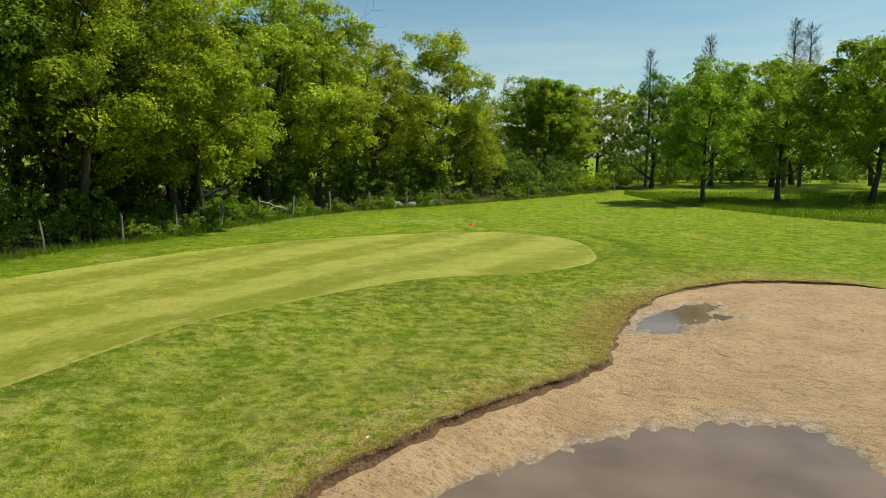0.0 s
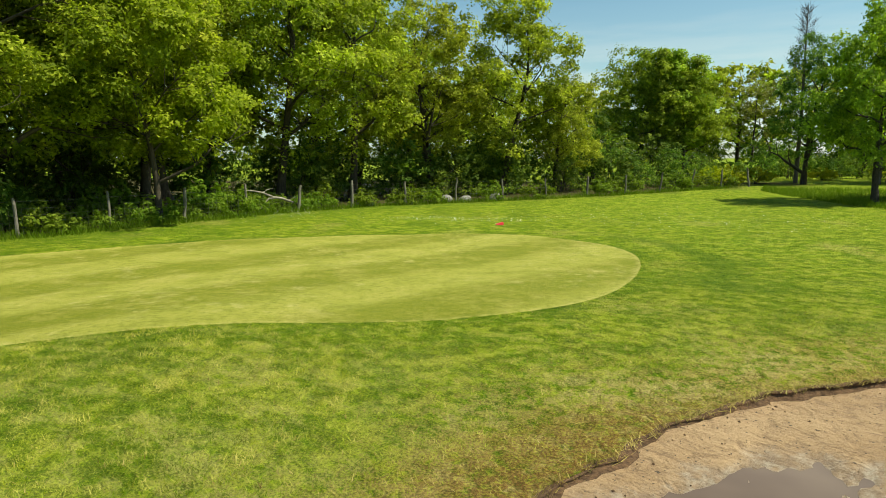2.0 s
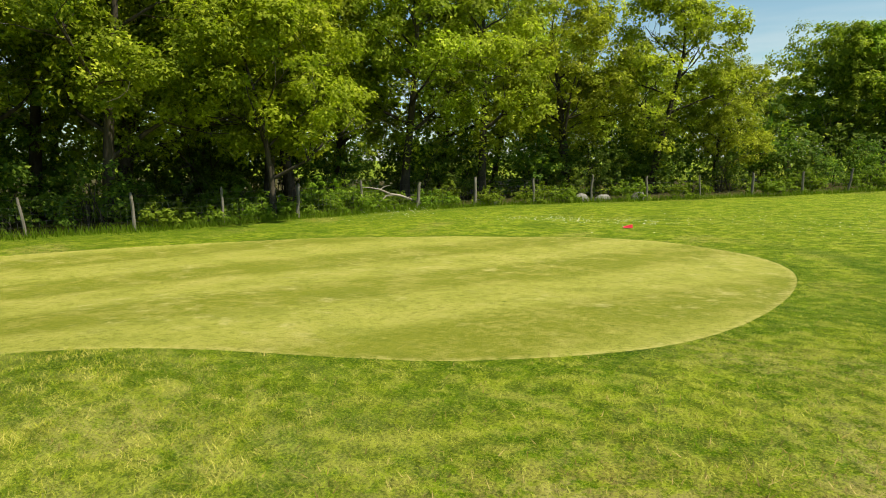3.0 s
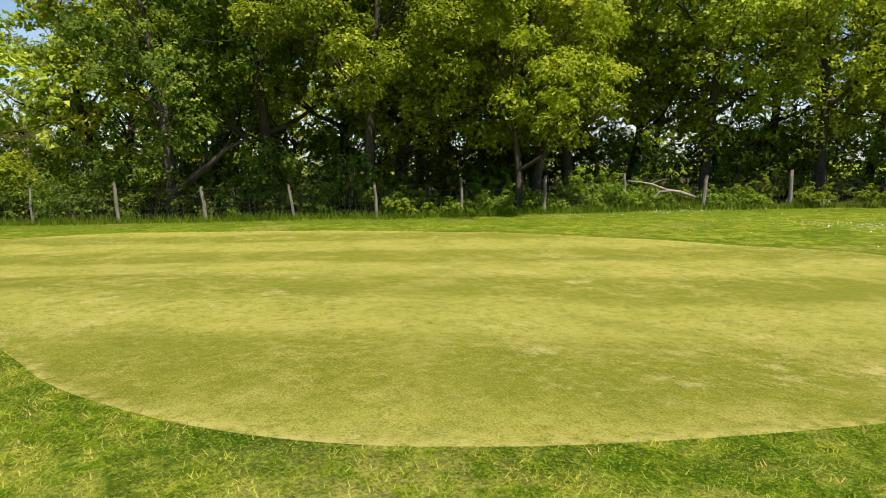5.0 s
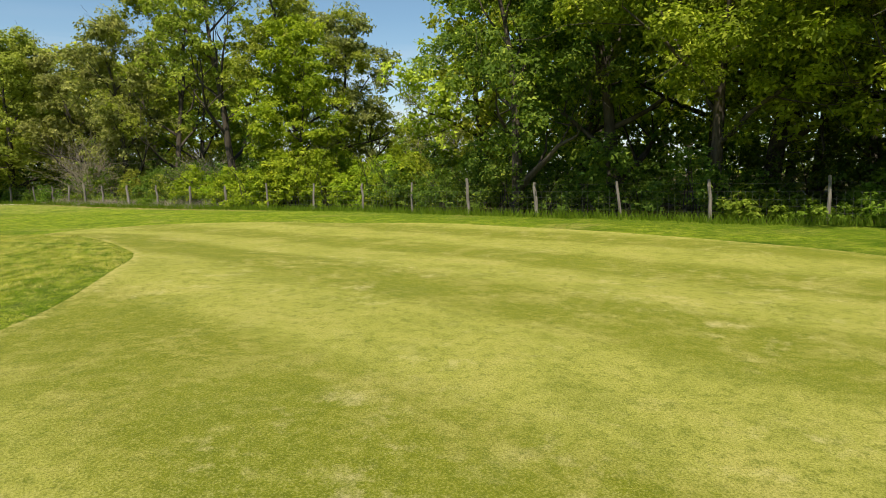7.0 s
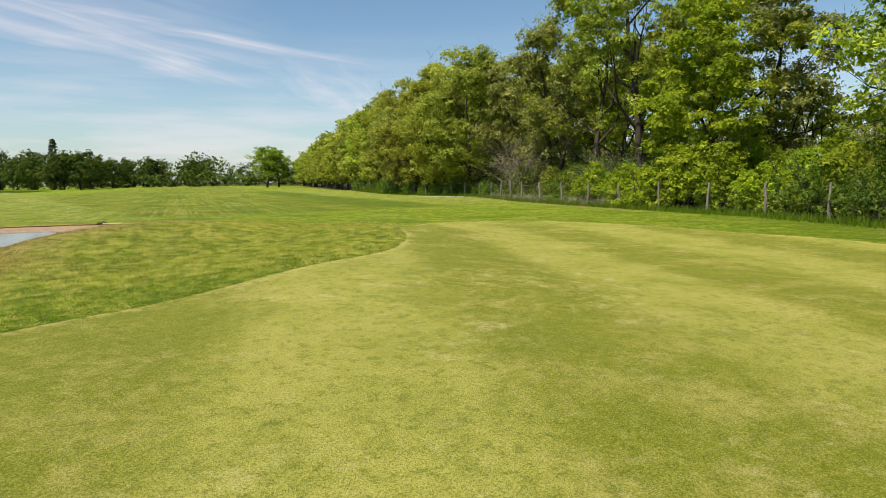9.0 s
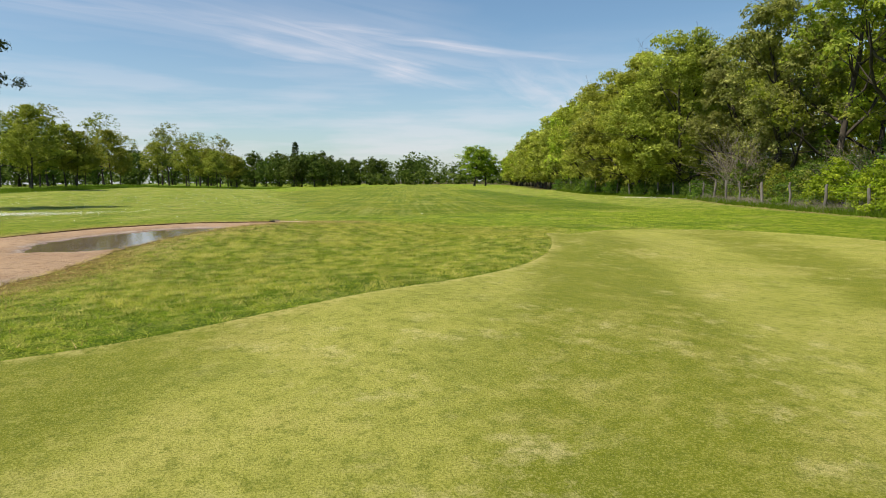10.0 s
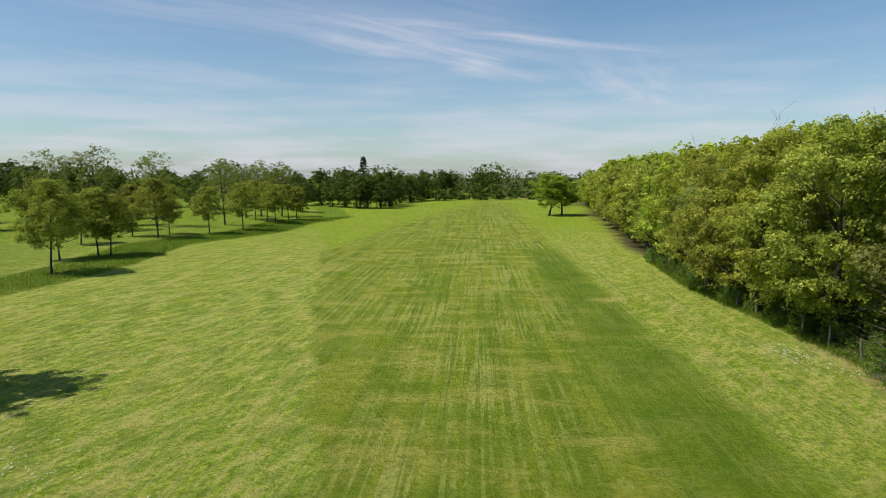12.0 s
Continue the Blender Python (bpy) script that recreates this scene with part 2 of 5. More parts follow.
def green_material():
    """Close-mown putting surface with mower stripes."""
    m, nt, n, l, b = material("putting_turf")
    p = place(nt)
    fine = tex_noise(nt, p, 70.0, 4.0, 0.8)
    mid = tex_noise(nt, p, 9.0, 6.0, 0.72)
    blot = tex_noise(nt, p, 0.9, 8.0, 0.72, 0.2)
    sep = n.new("ShaderNodeSeparateXYZ")
    l.new(p, sep.inputs[0])
    u = sums(nt, "ADD", sums(nt, "MULTIPLY", sep.outputs[0], 0.866), sums(nt, "MULTIPLY", sep.outputs[1], -0.5))
    u = sums(nt, "ADD", u, span(nt, tex_noise(nt, p, 0.9, 4.0), 0.0, 1.0, -0.25, 0.25))
    wave = sums(nt, "SINE", sums(nt, "MULTIPLY", sums(nt, "ADD", u, 10.72), 2 * math.pi / 4.08), 0.0)
    stripe = span(nt, wave, -0.4, 0.4)
    # the sheen of grass bent to and fro by the mower, as two colours
    base = mixed(nt, stripe, (0.156, 0.172, 0.011), (0.276, 0.278, 0.047))
    base = mixed(nt, span(nt, blot, 0.50, 0.62, 0.0, 0.5), base, (0.370, 0.330, 0.090))
    base = mixed(nt, span(nt, blot, 0.49, 0.39, 0.0, 0.45), base, (0.120, 0.145, 0.009))
    scar = sums(nt, "MULTIPLY", span(nt, tex_noise(nt, p, 3.0, 8.0, 0.78), 0.52, 0.66), span(nt, tex_noise(nt, p, 0.5, 3.0), 0.45, 0.58))
    base = mixed(nt, sums(nt, "MULTIPLY", scar, 0.55), base, (0.50, 0.43, 0.20))
    base = mixed(nt, span(nt, mid, 0.52, 0.64, 0.0, 0.25), base, (0.36, 0.345, 0.095))
    base = mixed(nt, span(nt, mid, 0.48, 0.38, 0.0, 0.55), base, (0.100, 0.125, 0.008))
    base = mixed(nt, span(nt, fine, 0.42, 0.50, 0.5, 0.0), base, (0.060, 0.080, 0.006))
    base = mixed(nt, span(nt, fine, 0.52, 0.62, 0.0, 0.3), base, (0.46, 0.44, 0.16))
    # the mower's last turn leaves a thin dry rim
    base = mixed(nt, sums(nt, "MULTIPLY", attr(nt, "rim"), span(nt, mid, 0.42, 0.58, 0.05, 0.55)), base, (0.45, 0.39, 0.14))
    l.new(base, b.inputs["Base Color"])
    b.inputs["Roughness"].default_value, b.inputs["Specular IOR Level"].default_value = 0.8, 0.1
    bump(nt, sums(nt, "ADD", fine, sums(nt, "MULTIPLY", mid, 1.5)), 0.7, 0.02, b)
    return m


def sand_material():
    m, nt, n, l, b = material("bunker_sand")
    p = place(nt)
    grain = tex_noise(nt, p, 120.0, 3.0, 0.75)
    lump = tex_noise(nt, p, 7.0, 7.0, 0.7)
    blot = tex_noise(nt, p, 0.9, 5.0, 0.62)
    scratch = tex_noise(nt, place(nt, (2.0, 8.0, 1), 0.35), 1.2, 7.0, 0.75, 0.8)
    base = mixed(nt, span(nt, blot, 0.35, 0.65), (0.300, 0.183, 0.092), (0.410, 0.270, 0.148))
    base = mixed(nt, span(nt, lump, 0.48, 0.40, 0.0, 0.7), base, (0.19, 0.112, 0.058))
    base = mixed(nt, span(nt, scratch, 0.55, 0.62, 0.0, 0.75), base, (0.17, 0.098, 0.052))
    base = mixed(nt, span(nt, grain, 0.35, 0.65, 0.0, 0.3), base, (0.49, 0.345, 0.20))
    crumbs = span(nt, tex_noise(nt, p, 30.0, 2.0, 0.5), 0.66, 0.70)
    base = mixed(nt, crumbs, base, (0.06, 0.04, 0.025))
    wet = attr(nt, "wet")
    base = mixed(nt, sums(nt, "MULTIPLY", wet, 0.8), base, mixed(nt, span(nt, lump, 0.4, 0.6), (0.19, 0.125, 0.08), (0.26, 0.18, 0.12)))
    froth = sums(nt, "MULTIPLY", attr(nt, "froth"), span(nt, tex_noise(nt, p, 9.0, 6.0, 0.75), 0.46, 0.58, 0.0, 0.65))
    base = mixed(nt, froth, base, (0.49, 0.41, 0.32))
    l.new(base, b.inputs["Base Color"])
    l.new(span(nt, wet, 0.0, 1.0, 0.9, 0.4), b.inputs["Roughness"])
    bump(nt, sums(nt, "ADD", sums(nt, "MULTIPLY", lump, 1.6), sums(nt, "ADD", scratch, sums(nt, "MULTIPLY", grain, 0.12))), 0.9, 0.06, b)
    return m


def plain(name, a, c, scale=8.0, rough=0.85, bumps=0.4, dist=0.02, stretch=(1, 1, 1), spec=0.3):
    """Two tones broken up by noise at two scales, with relief."""
    m, nt, n, l, b = material(name)
    p = place(nt, stretch)
    f1, f2 = tex_noise(nt, p, scale, 6.0, 0.65), tex_noise(nt, p, scale * 0.14, 3.0)
    base = mixed(nt, span(nt, f1, 0.33, 0.67), a, c)
    base = mixed(nt, span(nt, f2, 0.4, 0.7, 0.0, 0.45), base, tuple(0.55 * v for v in a))
    l.new(base, b.inputs["Base Color"])
    b.inputs["Roughness"].default_value, b.inputs["Specular IOR Level"].default_value = rough, spec
    bump(nt, f1, bumps, dist, b)
    return m


def leaf_material(name, dark, light, tip, thin=0.4):
    """Leaves: each leaf and each spray its own tone, each tree its own cast, light coming through."""
    m, nt, n, l, b = material(name)
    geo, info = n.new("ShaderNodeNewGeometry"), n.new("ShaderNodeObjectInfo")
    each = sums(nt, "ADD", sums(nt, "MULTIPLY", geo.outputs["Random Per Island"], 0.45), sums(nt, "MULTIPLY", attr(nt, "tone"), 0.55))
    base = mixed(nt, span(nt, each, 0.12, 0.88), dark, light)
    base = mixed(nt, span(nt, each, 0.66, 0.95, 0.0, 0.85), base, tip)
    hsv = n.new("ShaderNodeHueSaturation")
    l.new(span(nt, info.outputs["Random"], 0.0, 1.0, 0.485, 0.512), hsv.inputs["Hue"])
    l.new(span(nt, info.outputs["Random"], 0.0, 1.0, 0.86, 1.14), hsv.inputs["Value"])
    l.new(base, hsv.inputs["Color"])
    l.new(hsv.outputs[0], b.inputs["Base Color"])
    b.inputs["Roughness"].default_value, b.inputs["Specular IOR Level"].default_value = 0.65, 0.1
    tr, mx = n.new("ShaderNodeBsdfTranslucent"), n.new("ShaderNodeMixShader")
    l.new(mixed(nt, 1.0, hsv.outputs[0], (1.35, 1.5, 0.9), "MULTIPLY"), tr.inputs["Color"])
    mx.inputs[0].default_value = thin
    l.new(b.outputs[0], mx.inputs[1]); l.new(tr.outputs[0], mx.inputs[2])
    l.new(mx.outputs[0], n["Material Output"].inputs["Surface"])
    return m


def blade_material(name, lush, mid, pale, thin=0.35):
    """Grass blades whose tone follows patches in the turf."""
    m, nt, n, l, b = material(name)
    p = place(nt)
    geo = n.new("ShaderNodeNewGeometry")
    blot = tex_noise(nt, p, 1.7, 2.5, 0.5, 0.5)
    big = tex_noise(nt, p, 0.35, 3.0, 0.6)
    base = mixed(nt, span(nt, sums(nt, "ADD", blot, sums(nt, "MULTIPLY", big, 0.4)), 0.58, 0.82), lush, mid)
    base = mixed(nt, span(nt, blot, 0.54, 0.70, 0.0, 0.45), base, pale)
    tuft = tex_noise(nt, p, 4.5, 2.0, 0.5, 0.3)
    base = mixed(nt, span(nt, tuft, 0.51, 0.64, 0.0, 0.75), base, pale)
    base = mixed(nt, span(nt, tuft, 0.49, 0.37, 0.0, 0.8), base, tuple(0.5 * v for v in lush))
    base = mixed(nt, span(nt, geo.outputs["Random Per Island"], 0.6, 1.0, 0.0, 0.5), base, pale)
    base = mixed(nt, span(nt, geo.outputs["Random Per Island"], 0.25, 0.0, 0.0, 0.5), base, tuple(0.5 * v for v in lush))
    l.new(base, b.inputs["Base Color"])
    b.inputs["Roughness"].default_value, b.inputs["Specular IOR Level"].default_value = 0.7, 0.1
    # a sward is lit like the ground that it covers
    up = n.new("ShaderNodeVectorMath")
    up.operation = "MULTIPLY_ADD"
    up.inputs[1].default_value, up.inputs[2].default_value = (0.45, 0.45, 0.45), (0, 0, 1)
    unit = n.new("ShaderNodeVectorMath")
    unit.operation = "NORMALIZE"
    l.new(geo.outputs["Normal"], up.inputs[0]); l.new(up.outputs[0], unit.inputs[0]); l.new(unit.outputs[0], b.inputs["Normal"])
    tr, mx = n.new("ShaderNodeBsdfTranslucent"), n.new("ShaderNodeMixShader")
    l.new(base, tr.inputs["Color"])
    mx.inputs[0].default_value = thin
    l.new(b.outputs[0], mx.inputs[1]); l.new(tr.outputs[0], mx.inputs[2])
    l.new(mx.outputs[0], n["Material Output"].inputs["Surface"])
    return m


def water_material():
    m, nt, n, l, b = material("muddy_water")
    p = place(nt)
    l.new(mixed(nt, span(nt, tex_noise(nt, p, 0.8, 3.0), 0.35, 0.65), (0.11, 0.075, 0.055), (0.16, 0.115, 0.085)), b.inputs["Base Color"])
    b.inputs["Roughness"].default_value, b.inputs["IOR"].default_value = 0.03, 1.33
    bump(nt, tex_noise(nt, place(nt, (1, 2.2, 1)), 9.0, 3.0), 0.06, 0.01, b)
    return m


build_world()
TURF, GREEN, SAND, WATER = turf_material(), green_material(), sand_material(), water_material()
SOIL = plain("lip_soil", (0.050, 0.028, 0.015), (0.17, 0.095, 0.050), 22.0, 0.95, 0.9, 0.04)
BARK = plain("oak_bark", (0.030, 0.025, 0.018), (0.085, 0.070, 0.052), 9.0, 0.95, 0.8, 0.04, (1, 1, 0.25))
PALE_BARK = plain("pale_bark", (0.14, 0.125, 0.10), (0.34, 0.31, 0.26), 7.0, 0.9, 0.5, 0.02, (1, 1, 0.3))
GREY_TWIG = plain("grey_twigs", (0.17, 0.14, 0.10), (0.38, 0.33, 0.25), 6.0, 0.95, 0.3, 0.02)
DEAD_TWIG = plain("dead_conifer_twigs", (0.075, 0.062, 0.055), (0.165, 0.142, 0.128), 6.0, 0.95, 0.3, 0.02)
WOOD = plain("weathered_wood", (0.10, 0.088, 0.072), (0.23, 0.21, 0.178), 14.0, 0.9, 0.7, 0.01, (1, 1, 0.15))
DEADWOOD = plain("bleached_wood", (0.19, 0.165, 0.13), (0.40, 0.355, 0.295), 12.0, 0.9, 0.6, 0.01)
WIRE = plain("galvanised_wire", (0.07, 0.068, 0.064), (0.13, 0.128, 0.12), 30.0, 0.6, 0.1, 0.002)
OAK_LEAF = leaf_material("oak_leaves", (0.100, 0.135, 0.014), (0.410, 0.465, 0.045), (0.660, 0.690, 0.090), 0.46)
# dark and middle tones carry the wood's shade; the tips are bright new sprays
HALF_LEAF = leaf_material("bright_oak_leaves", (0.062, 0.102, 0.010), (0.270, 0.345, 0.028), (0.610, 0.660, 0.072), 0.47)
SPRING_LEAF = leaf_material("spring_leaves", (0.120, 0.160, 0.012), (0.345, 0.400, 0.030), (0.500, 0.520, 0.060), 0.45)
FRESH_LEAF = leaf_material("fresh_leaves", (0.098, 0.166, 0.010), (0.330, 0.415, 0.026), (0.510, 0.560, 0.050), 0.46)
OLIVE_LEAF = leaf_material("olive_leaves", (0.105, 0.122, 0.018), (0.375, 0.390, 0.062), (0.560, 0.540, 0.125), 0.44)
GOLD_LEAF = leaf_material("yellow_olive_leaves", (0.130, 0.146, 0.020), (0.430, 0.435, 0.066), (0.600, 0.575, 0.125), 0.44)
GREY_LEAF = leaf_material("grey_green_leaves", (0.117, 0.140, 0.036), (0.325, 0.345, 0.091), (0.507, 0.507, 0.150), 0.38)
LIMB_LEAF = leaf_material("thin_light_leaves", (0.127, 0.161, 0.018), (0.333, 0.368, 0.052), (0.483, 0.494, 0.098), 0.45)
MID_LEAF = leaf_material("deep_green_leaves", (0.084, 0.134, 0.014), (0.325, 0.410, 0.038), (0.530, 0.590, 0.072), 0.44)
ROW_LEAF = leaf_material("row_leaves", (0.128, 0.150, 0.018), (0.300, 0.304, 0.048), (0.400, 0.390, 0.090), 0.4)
# shade of the wood edge and undergrowth put into a darker leaf green
SHADED_LEAF = leaf_material("shaded_leaves", (0.034, 0.078, 0.012), (0.165, 0.245, 0.032), (0.450, 0.520, 0.066), 0.42)
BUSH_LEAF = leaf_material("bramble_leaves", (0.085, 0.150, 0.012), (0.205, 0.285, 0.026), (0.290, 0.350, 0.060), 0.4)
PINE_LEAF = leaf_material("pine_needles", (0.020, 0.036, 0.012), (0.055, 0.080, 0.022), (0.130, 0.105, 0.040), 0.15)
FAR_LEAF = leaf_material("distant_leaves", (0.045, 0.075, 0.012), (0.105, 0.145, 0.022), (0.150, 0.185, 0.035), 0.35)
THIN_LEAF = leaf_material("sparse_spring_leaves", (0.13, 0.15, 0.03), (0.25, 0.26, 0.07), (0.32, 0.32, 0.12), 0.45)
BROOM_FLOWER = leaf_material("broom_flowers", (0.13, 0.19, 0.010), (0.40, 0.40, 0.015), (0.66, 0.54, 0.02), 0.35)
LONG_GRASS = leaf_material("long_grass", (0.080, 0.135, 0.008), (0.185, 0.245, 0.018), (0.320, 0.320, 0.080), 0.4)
ROUGH_BLADE = blade_material("rough_blades", (0.115, 0.215, 0.004), (0.300, 0.375, 0.016), (0.460, 0.455, 0.095), 0.25)
MOUND_BLADE = blade_material("mound_blades", (0.150, 0.215, 0.006), (0.380, 0.390, 0.035), (0.560, 0.490, 0.150), 0.25)
STRAW_GRASS = blade_material("straw_grass", (0.23, 0.17, 0.045), (0.37, 0.295, 0.085), (0.49, 0.405, 0.15), 0.2)
DAISY = plain("daisy_petals", (0.72, 0.72, 0.66), (0.85, 0.85, 0.80), 30.0, 0.8, 0.1, 0.002)
RED_PAINT = plain("red_plastic", (0.62, 0.012, 0.03), (0.75, 0.03, 0.06), 12.0, 0.4, 0.1, 0.003, spec=0.5)
WHITE_PLASTIC = plain("white_plastic", (0.62, 0.62, 0.60), (0.78, 0.78, 0.75), 9.0, 0.5, 0.2, 0.004)
STONE = plain("grey_stone", (0.13, 0.125, 0.115), (0.30, 0.285, 0.26), 7.0, 0.9, 0.8, 0.03)
RAKE_WOOD = plain("pale_ash_handle", (0.46, 0.36, 0.22), (0.62, 0.52, 0.36), 16.0, 0.6, 0.3, 0.003)


# ---- small builders ----
def mesh_from(name, verts, faces, mat, smooth=False):
    me = bpy.data.meshes.new(name)
    me.from_pydata(verts if isinstance(verts, list) else verts.tolist(), [], faces if isinstance(faces, list) else faces.tolist())
    me.materials.append(mat)
    if smooth:
        me.shade_smooth()
    return me


def part(name, data, parent=None, label=""):
    """Links a mesh as one object, under a thing where a parent is given."""
    if isinstance(data, tuple):
        data = mesh_from(name, *data)
    ob = new(name, data)
    ob.parent = parent
    return tagged(ob, label)


def closed_curve(points, step=0.1):
    """Catmull-Rom through the points, closed, as an (n, 2) array."""
    P = np.array(points, float)
    out = []
    for i in range(len(P)):
        a, b, c, d = P[i - 1], P[i], P[(i + 1) % len(P)], P[(i + 2) % len(P)]
        k = max(2, int(np.linalg.norm(c - b) / step))
        for j in range(k):
            t = j / k
            out.append(0.5 * (2 * b + (c - a) * t + (2 * a - 5 * b + 4 * c - d) * t * t + (3 * b - a - 3 * c + d) * t ** 3))
    return np.array(out)


def inside(poly, x, y):
    """Whether the points x, y lie inside the closed polygon."""
    x, y = np.asarray(x, float), np.asarray(y, float)
    res = np.zeros(x.shape, bool)
    px, py = poly[:, 0], poly[:, 1]
    qx, qy = np.roll(px, -1), np.roll(py, -1)
    for ax, ay, bx, by in zip(px, py, qx, qy):
        if ay == by:
            continue
        cross = ((ay > y) != (by > y)) & (x < (bx - ax) * (y - ay) / (by - ay) + ax)
        res ^= cross
    return res


def nearest(poly, x, y):
    """Distance to the outline and the nearest point on it."""
    x, y = np.asarray(x, float), np.asarray(y, float)
    best = np.full(x.shape, 1e9)
    nx, ny = x.copy(), y.copy()
    a, b = poly, np.roll(poly, -1, 0)
    for (ax, ay), (bx, by) in zip(a, b):
        ux, uy = bx - ax, by - ay
        t = np.clip(((x - ax) * ux + (y - ay) * uy) / (ux * ux + uy * uy + 1e-12), 0, 1)
        cx, cy = ax + t * ux, ay + t * uy
        d = np.hypot(x - cx, y - cy)
        m = d < best
        best[m], nx[m], ny[m] = d[m], cx[m], cy[m]
    return best, nx, ny


def signed(line, x, y):
    return nearest(line, x, y)[0] * np.where(inside(line, x, y), -1, 1)


def ease(v, lo, hi):
    t = np.clip((np.asarray(v, float) - lo) / (hi - lo), 0, 1)
    return t * t * (3 - 2 * t)


def soft_noise(x, y, scale, seed=0):
    """A smooth sum of waves between about -1 and 1."""
    rs = np.random.RandomState(seed)
    s = 0
    for k in range(7):
        a, p, f = rs.uniform(0, 6.28), rs.uniform(0, 6.28), rs.uniform(0.5, 1.8) / scale
        s = s + np.sin((np.cos(a) * x + np.sin(a) * y) * f * 6.28 + p)
    return s / 4.0


# ---- plan ----
GREEN_LINE = closed_curve([(6.15, 26.2), (6.05, 28.5), (5.1, 30.4), (3.2, 31.9), (0.8, 32.2), (-1.9, 31.3), (-4.2, 30.2), (-7.6, 28.2), (-11.0, 24.4), (-13.4, 20.6), (-14.3, 17.0),
                           (-14.8, 13.0), (-14.6, 9.8), (-13.7, 8.1), (-12.2, 7.2), (-10.3, 7.0), (-8.5, 8.0), (-6.95, 9.55), (-6.05, 11.15), (-5.35, 12.6),
                           (-4.6, 13.9), (-3.65, 15.08), (-2.6, 16.1), (-1.3, 17.02), (0.2, 17.82), (1.6, 18.42), (2.9, 18.90), (4.2, 19.72), (5.05, 20.9), (5.65, 22.9)], 0.15)
BUNKER_LINE = closed_curve([(-2.15, 4.5), (-1.75, 5.5), (-1.3, 6.2), (-0.7, 6.9), (-0.1, 7.5), (0.7, 8.25), (1.5, 9.0), (2.4, 10.0), (2.95, 10.85), (3.25, 11.75), (3.8, 13.1),
                            (4.4, 14.4), (5.2, 15.5), (6.3, 16.6), (7.4, 17.3), (8.5, 17.8), (10.2, 18.0), (12.2, 17.8), (13.6, 16.2), (13.4, 13.6), (12.0, 10.5),
                            (10.4, 7.6), (8.9, 5.5), (7.3, 3.6), (5.79, 2.2), (4.84, 1.3), (3.66, 0.5), (2.28, -0.05), (0.72, -0.3), (-0.96, 0.05), (-2.03, 1.35), (-2.31, 2.9)], 0.12)
k = np.arange(len(BUNKER_LINE))
BUNKER_LINE = BUNKER_LINE + 0.035 * np.stack([np.sin(k * 1.7) + np.sin(k * 0.61 + 1), np.cos(k * 1.3) + np.sin(k * 0.47)], 1) * 0.7
POOL_LINE = closed_curve([(-0.93, 4.35), (-0.65, 3.4), (0.85, 2.0), (2.25, 1.6), (3.8, 2.85), (4.75, 4.35), (5.3, 5.9), (5.25, 7.1), (5.2, 7.7), (5.1, 8.2), (4.7, 8.3), (4.0, 8.5), (3.5, 8.3),
                          (2.5, 8.1), (2.0, 7.85), (1.3, 7.5), (1.04, 7.25), (0.32, 7.05), (-0.1, 6.75), (-0.52, 6.25), (-0.95, 5.4)], 0.2)
PUDDLE_LINE = closed_curve([(4.2, 13.2), (4.5, 14.4), (5.4, 15.3), (6.7, 15.7), (6.9, 15.2), (6.4, 14.6), (6.9, 14.3), (6.1, 13.9), (5.3, 13.5), (4.9, 12.9)], 0.2)
FENCE_LINE = np.array([(-110, -215), (-86, -160), (-69, -116), (-52, -76), (-47, -58), (-42, -44), (-38.6, -28), (-36.0, -18), (-29.8, -7), (-25.4, 4), (-24.3, 7.5), (-22.2, 13.5), (-18.9, 19.6),
                       (-17.4, 22.5), (-16.4, 25.5), (-14.5, 28.2), (-12.2, 34.2), (-9.9, 40.2), (-7.6, 43.3), (-4.0, 46.2), (1.0, 50.2), (8.0, 55.7), (14.0, 61.0), (21.0, 67.0), (34, 78)], float)
POOL_Z, PUDDLE_Z = 0.155, 0.180


def fence_x(y):
    return np.interp(y, FENCE_LINE[:, 1], FENCE_LINE[:, 0])


def rise(x, y):
    """The lie of the land, without the bunker."""
    x, y = np.asarray(x, float), np.asarray(y, float)
    h = 0.04 + 0 * x
    u, v = (x - 0.2) * 0.72 + (y - 8.6) * 0.69, -(x - 0.2) * 0.69 + (y - 8.6) * 0.72   # along and across the mound by the bunker
    h = h + 0.50 * np.exp(-(u / np.where(u > 0, 4.4, 6.0)) ** 2 - (v / np.where(v > 0, 3.6, 2.6)) ** 2)
    h = h + 0.22 * np.exp(-((x - 1.5) / 7) ** 2 - ((y - 2) / 5.5) ** 2)
    h = h + 0.32 * np.exp(-((x - 3.5) / 7) ** 2 - ((y - 19.5) / 5.5) ** 2)
    h = h + 0.14 * np.exp(-((x - 9) / 5) ** 2 - ((y - 18) / 4) ** 2)
    u, v = (x + 5.3) * 0.683 + (y - 12) * 0.730, -(x + 5.3) * 0.730 + (y - 12) * 0.683   # along and across the swell at the edge of the green
    h = h + 0.25 * np.exp(-(v / np.where(v > 0, 3.8, 2.6)) ** 2) * ease(u, -6, -1.5) * (1 - ease(u, 6.5, 11))
    h = h + 0.13 * np.exp(-((x + 5.6) ** 2 + (y - 12.8) ** 2) / 2.4 ** 2)
    h = h + 1.2 * ease(x, -12, 22) * ease(-y, 25, 75)
    h = h + 0.5 * ease(y, 40, 75)
    far = ease(np.hypot(x, y), 25, 60)
    h = h + 0.12 * far * soft_noise(x, y, 40, 3) + 0.02 * soft_noise(x, y, 5, 4)
    return h


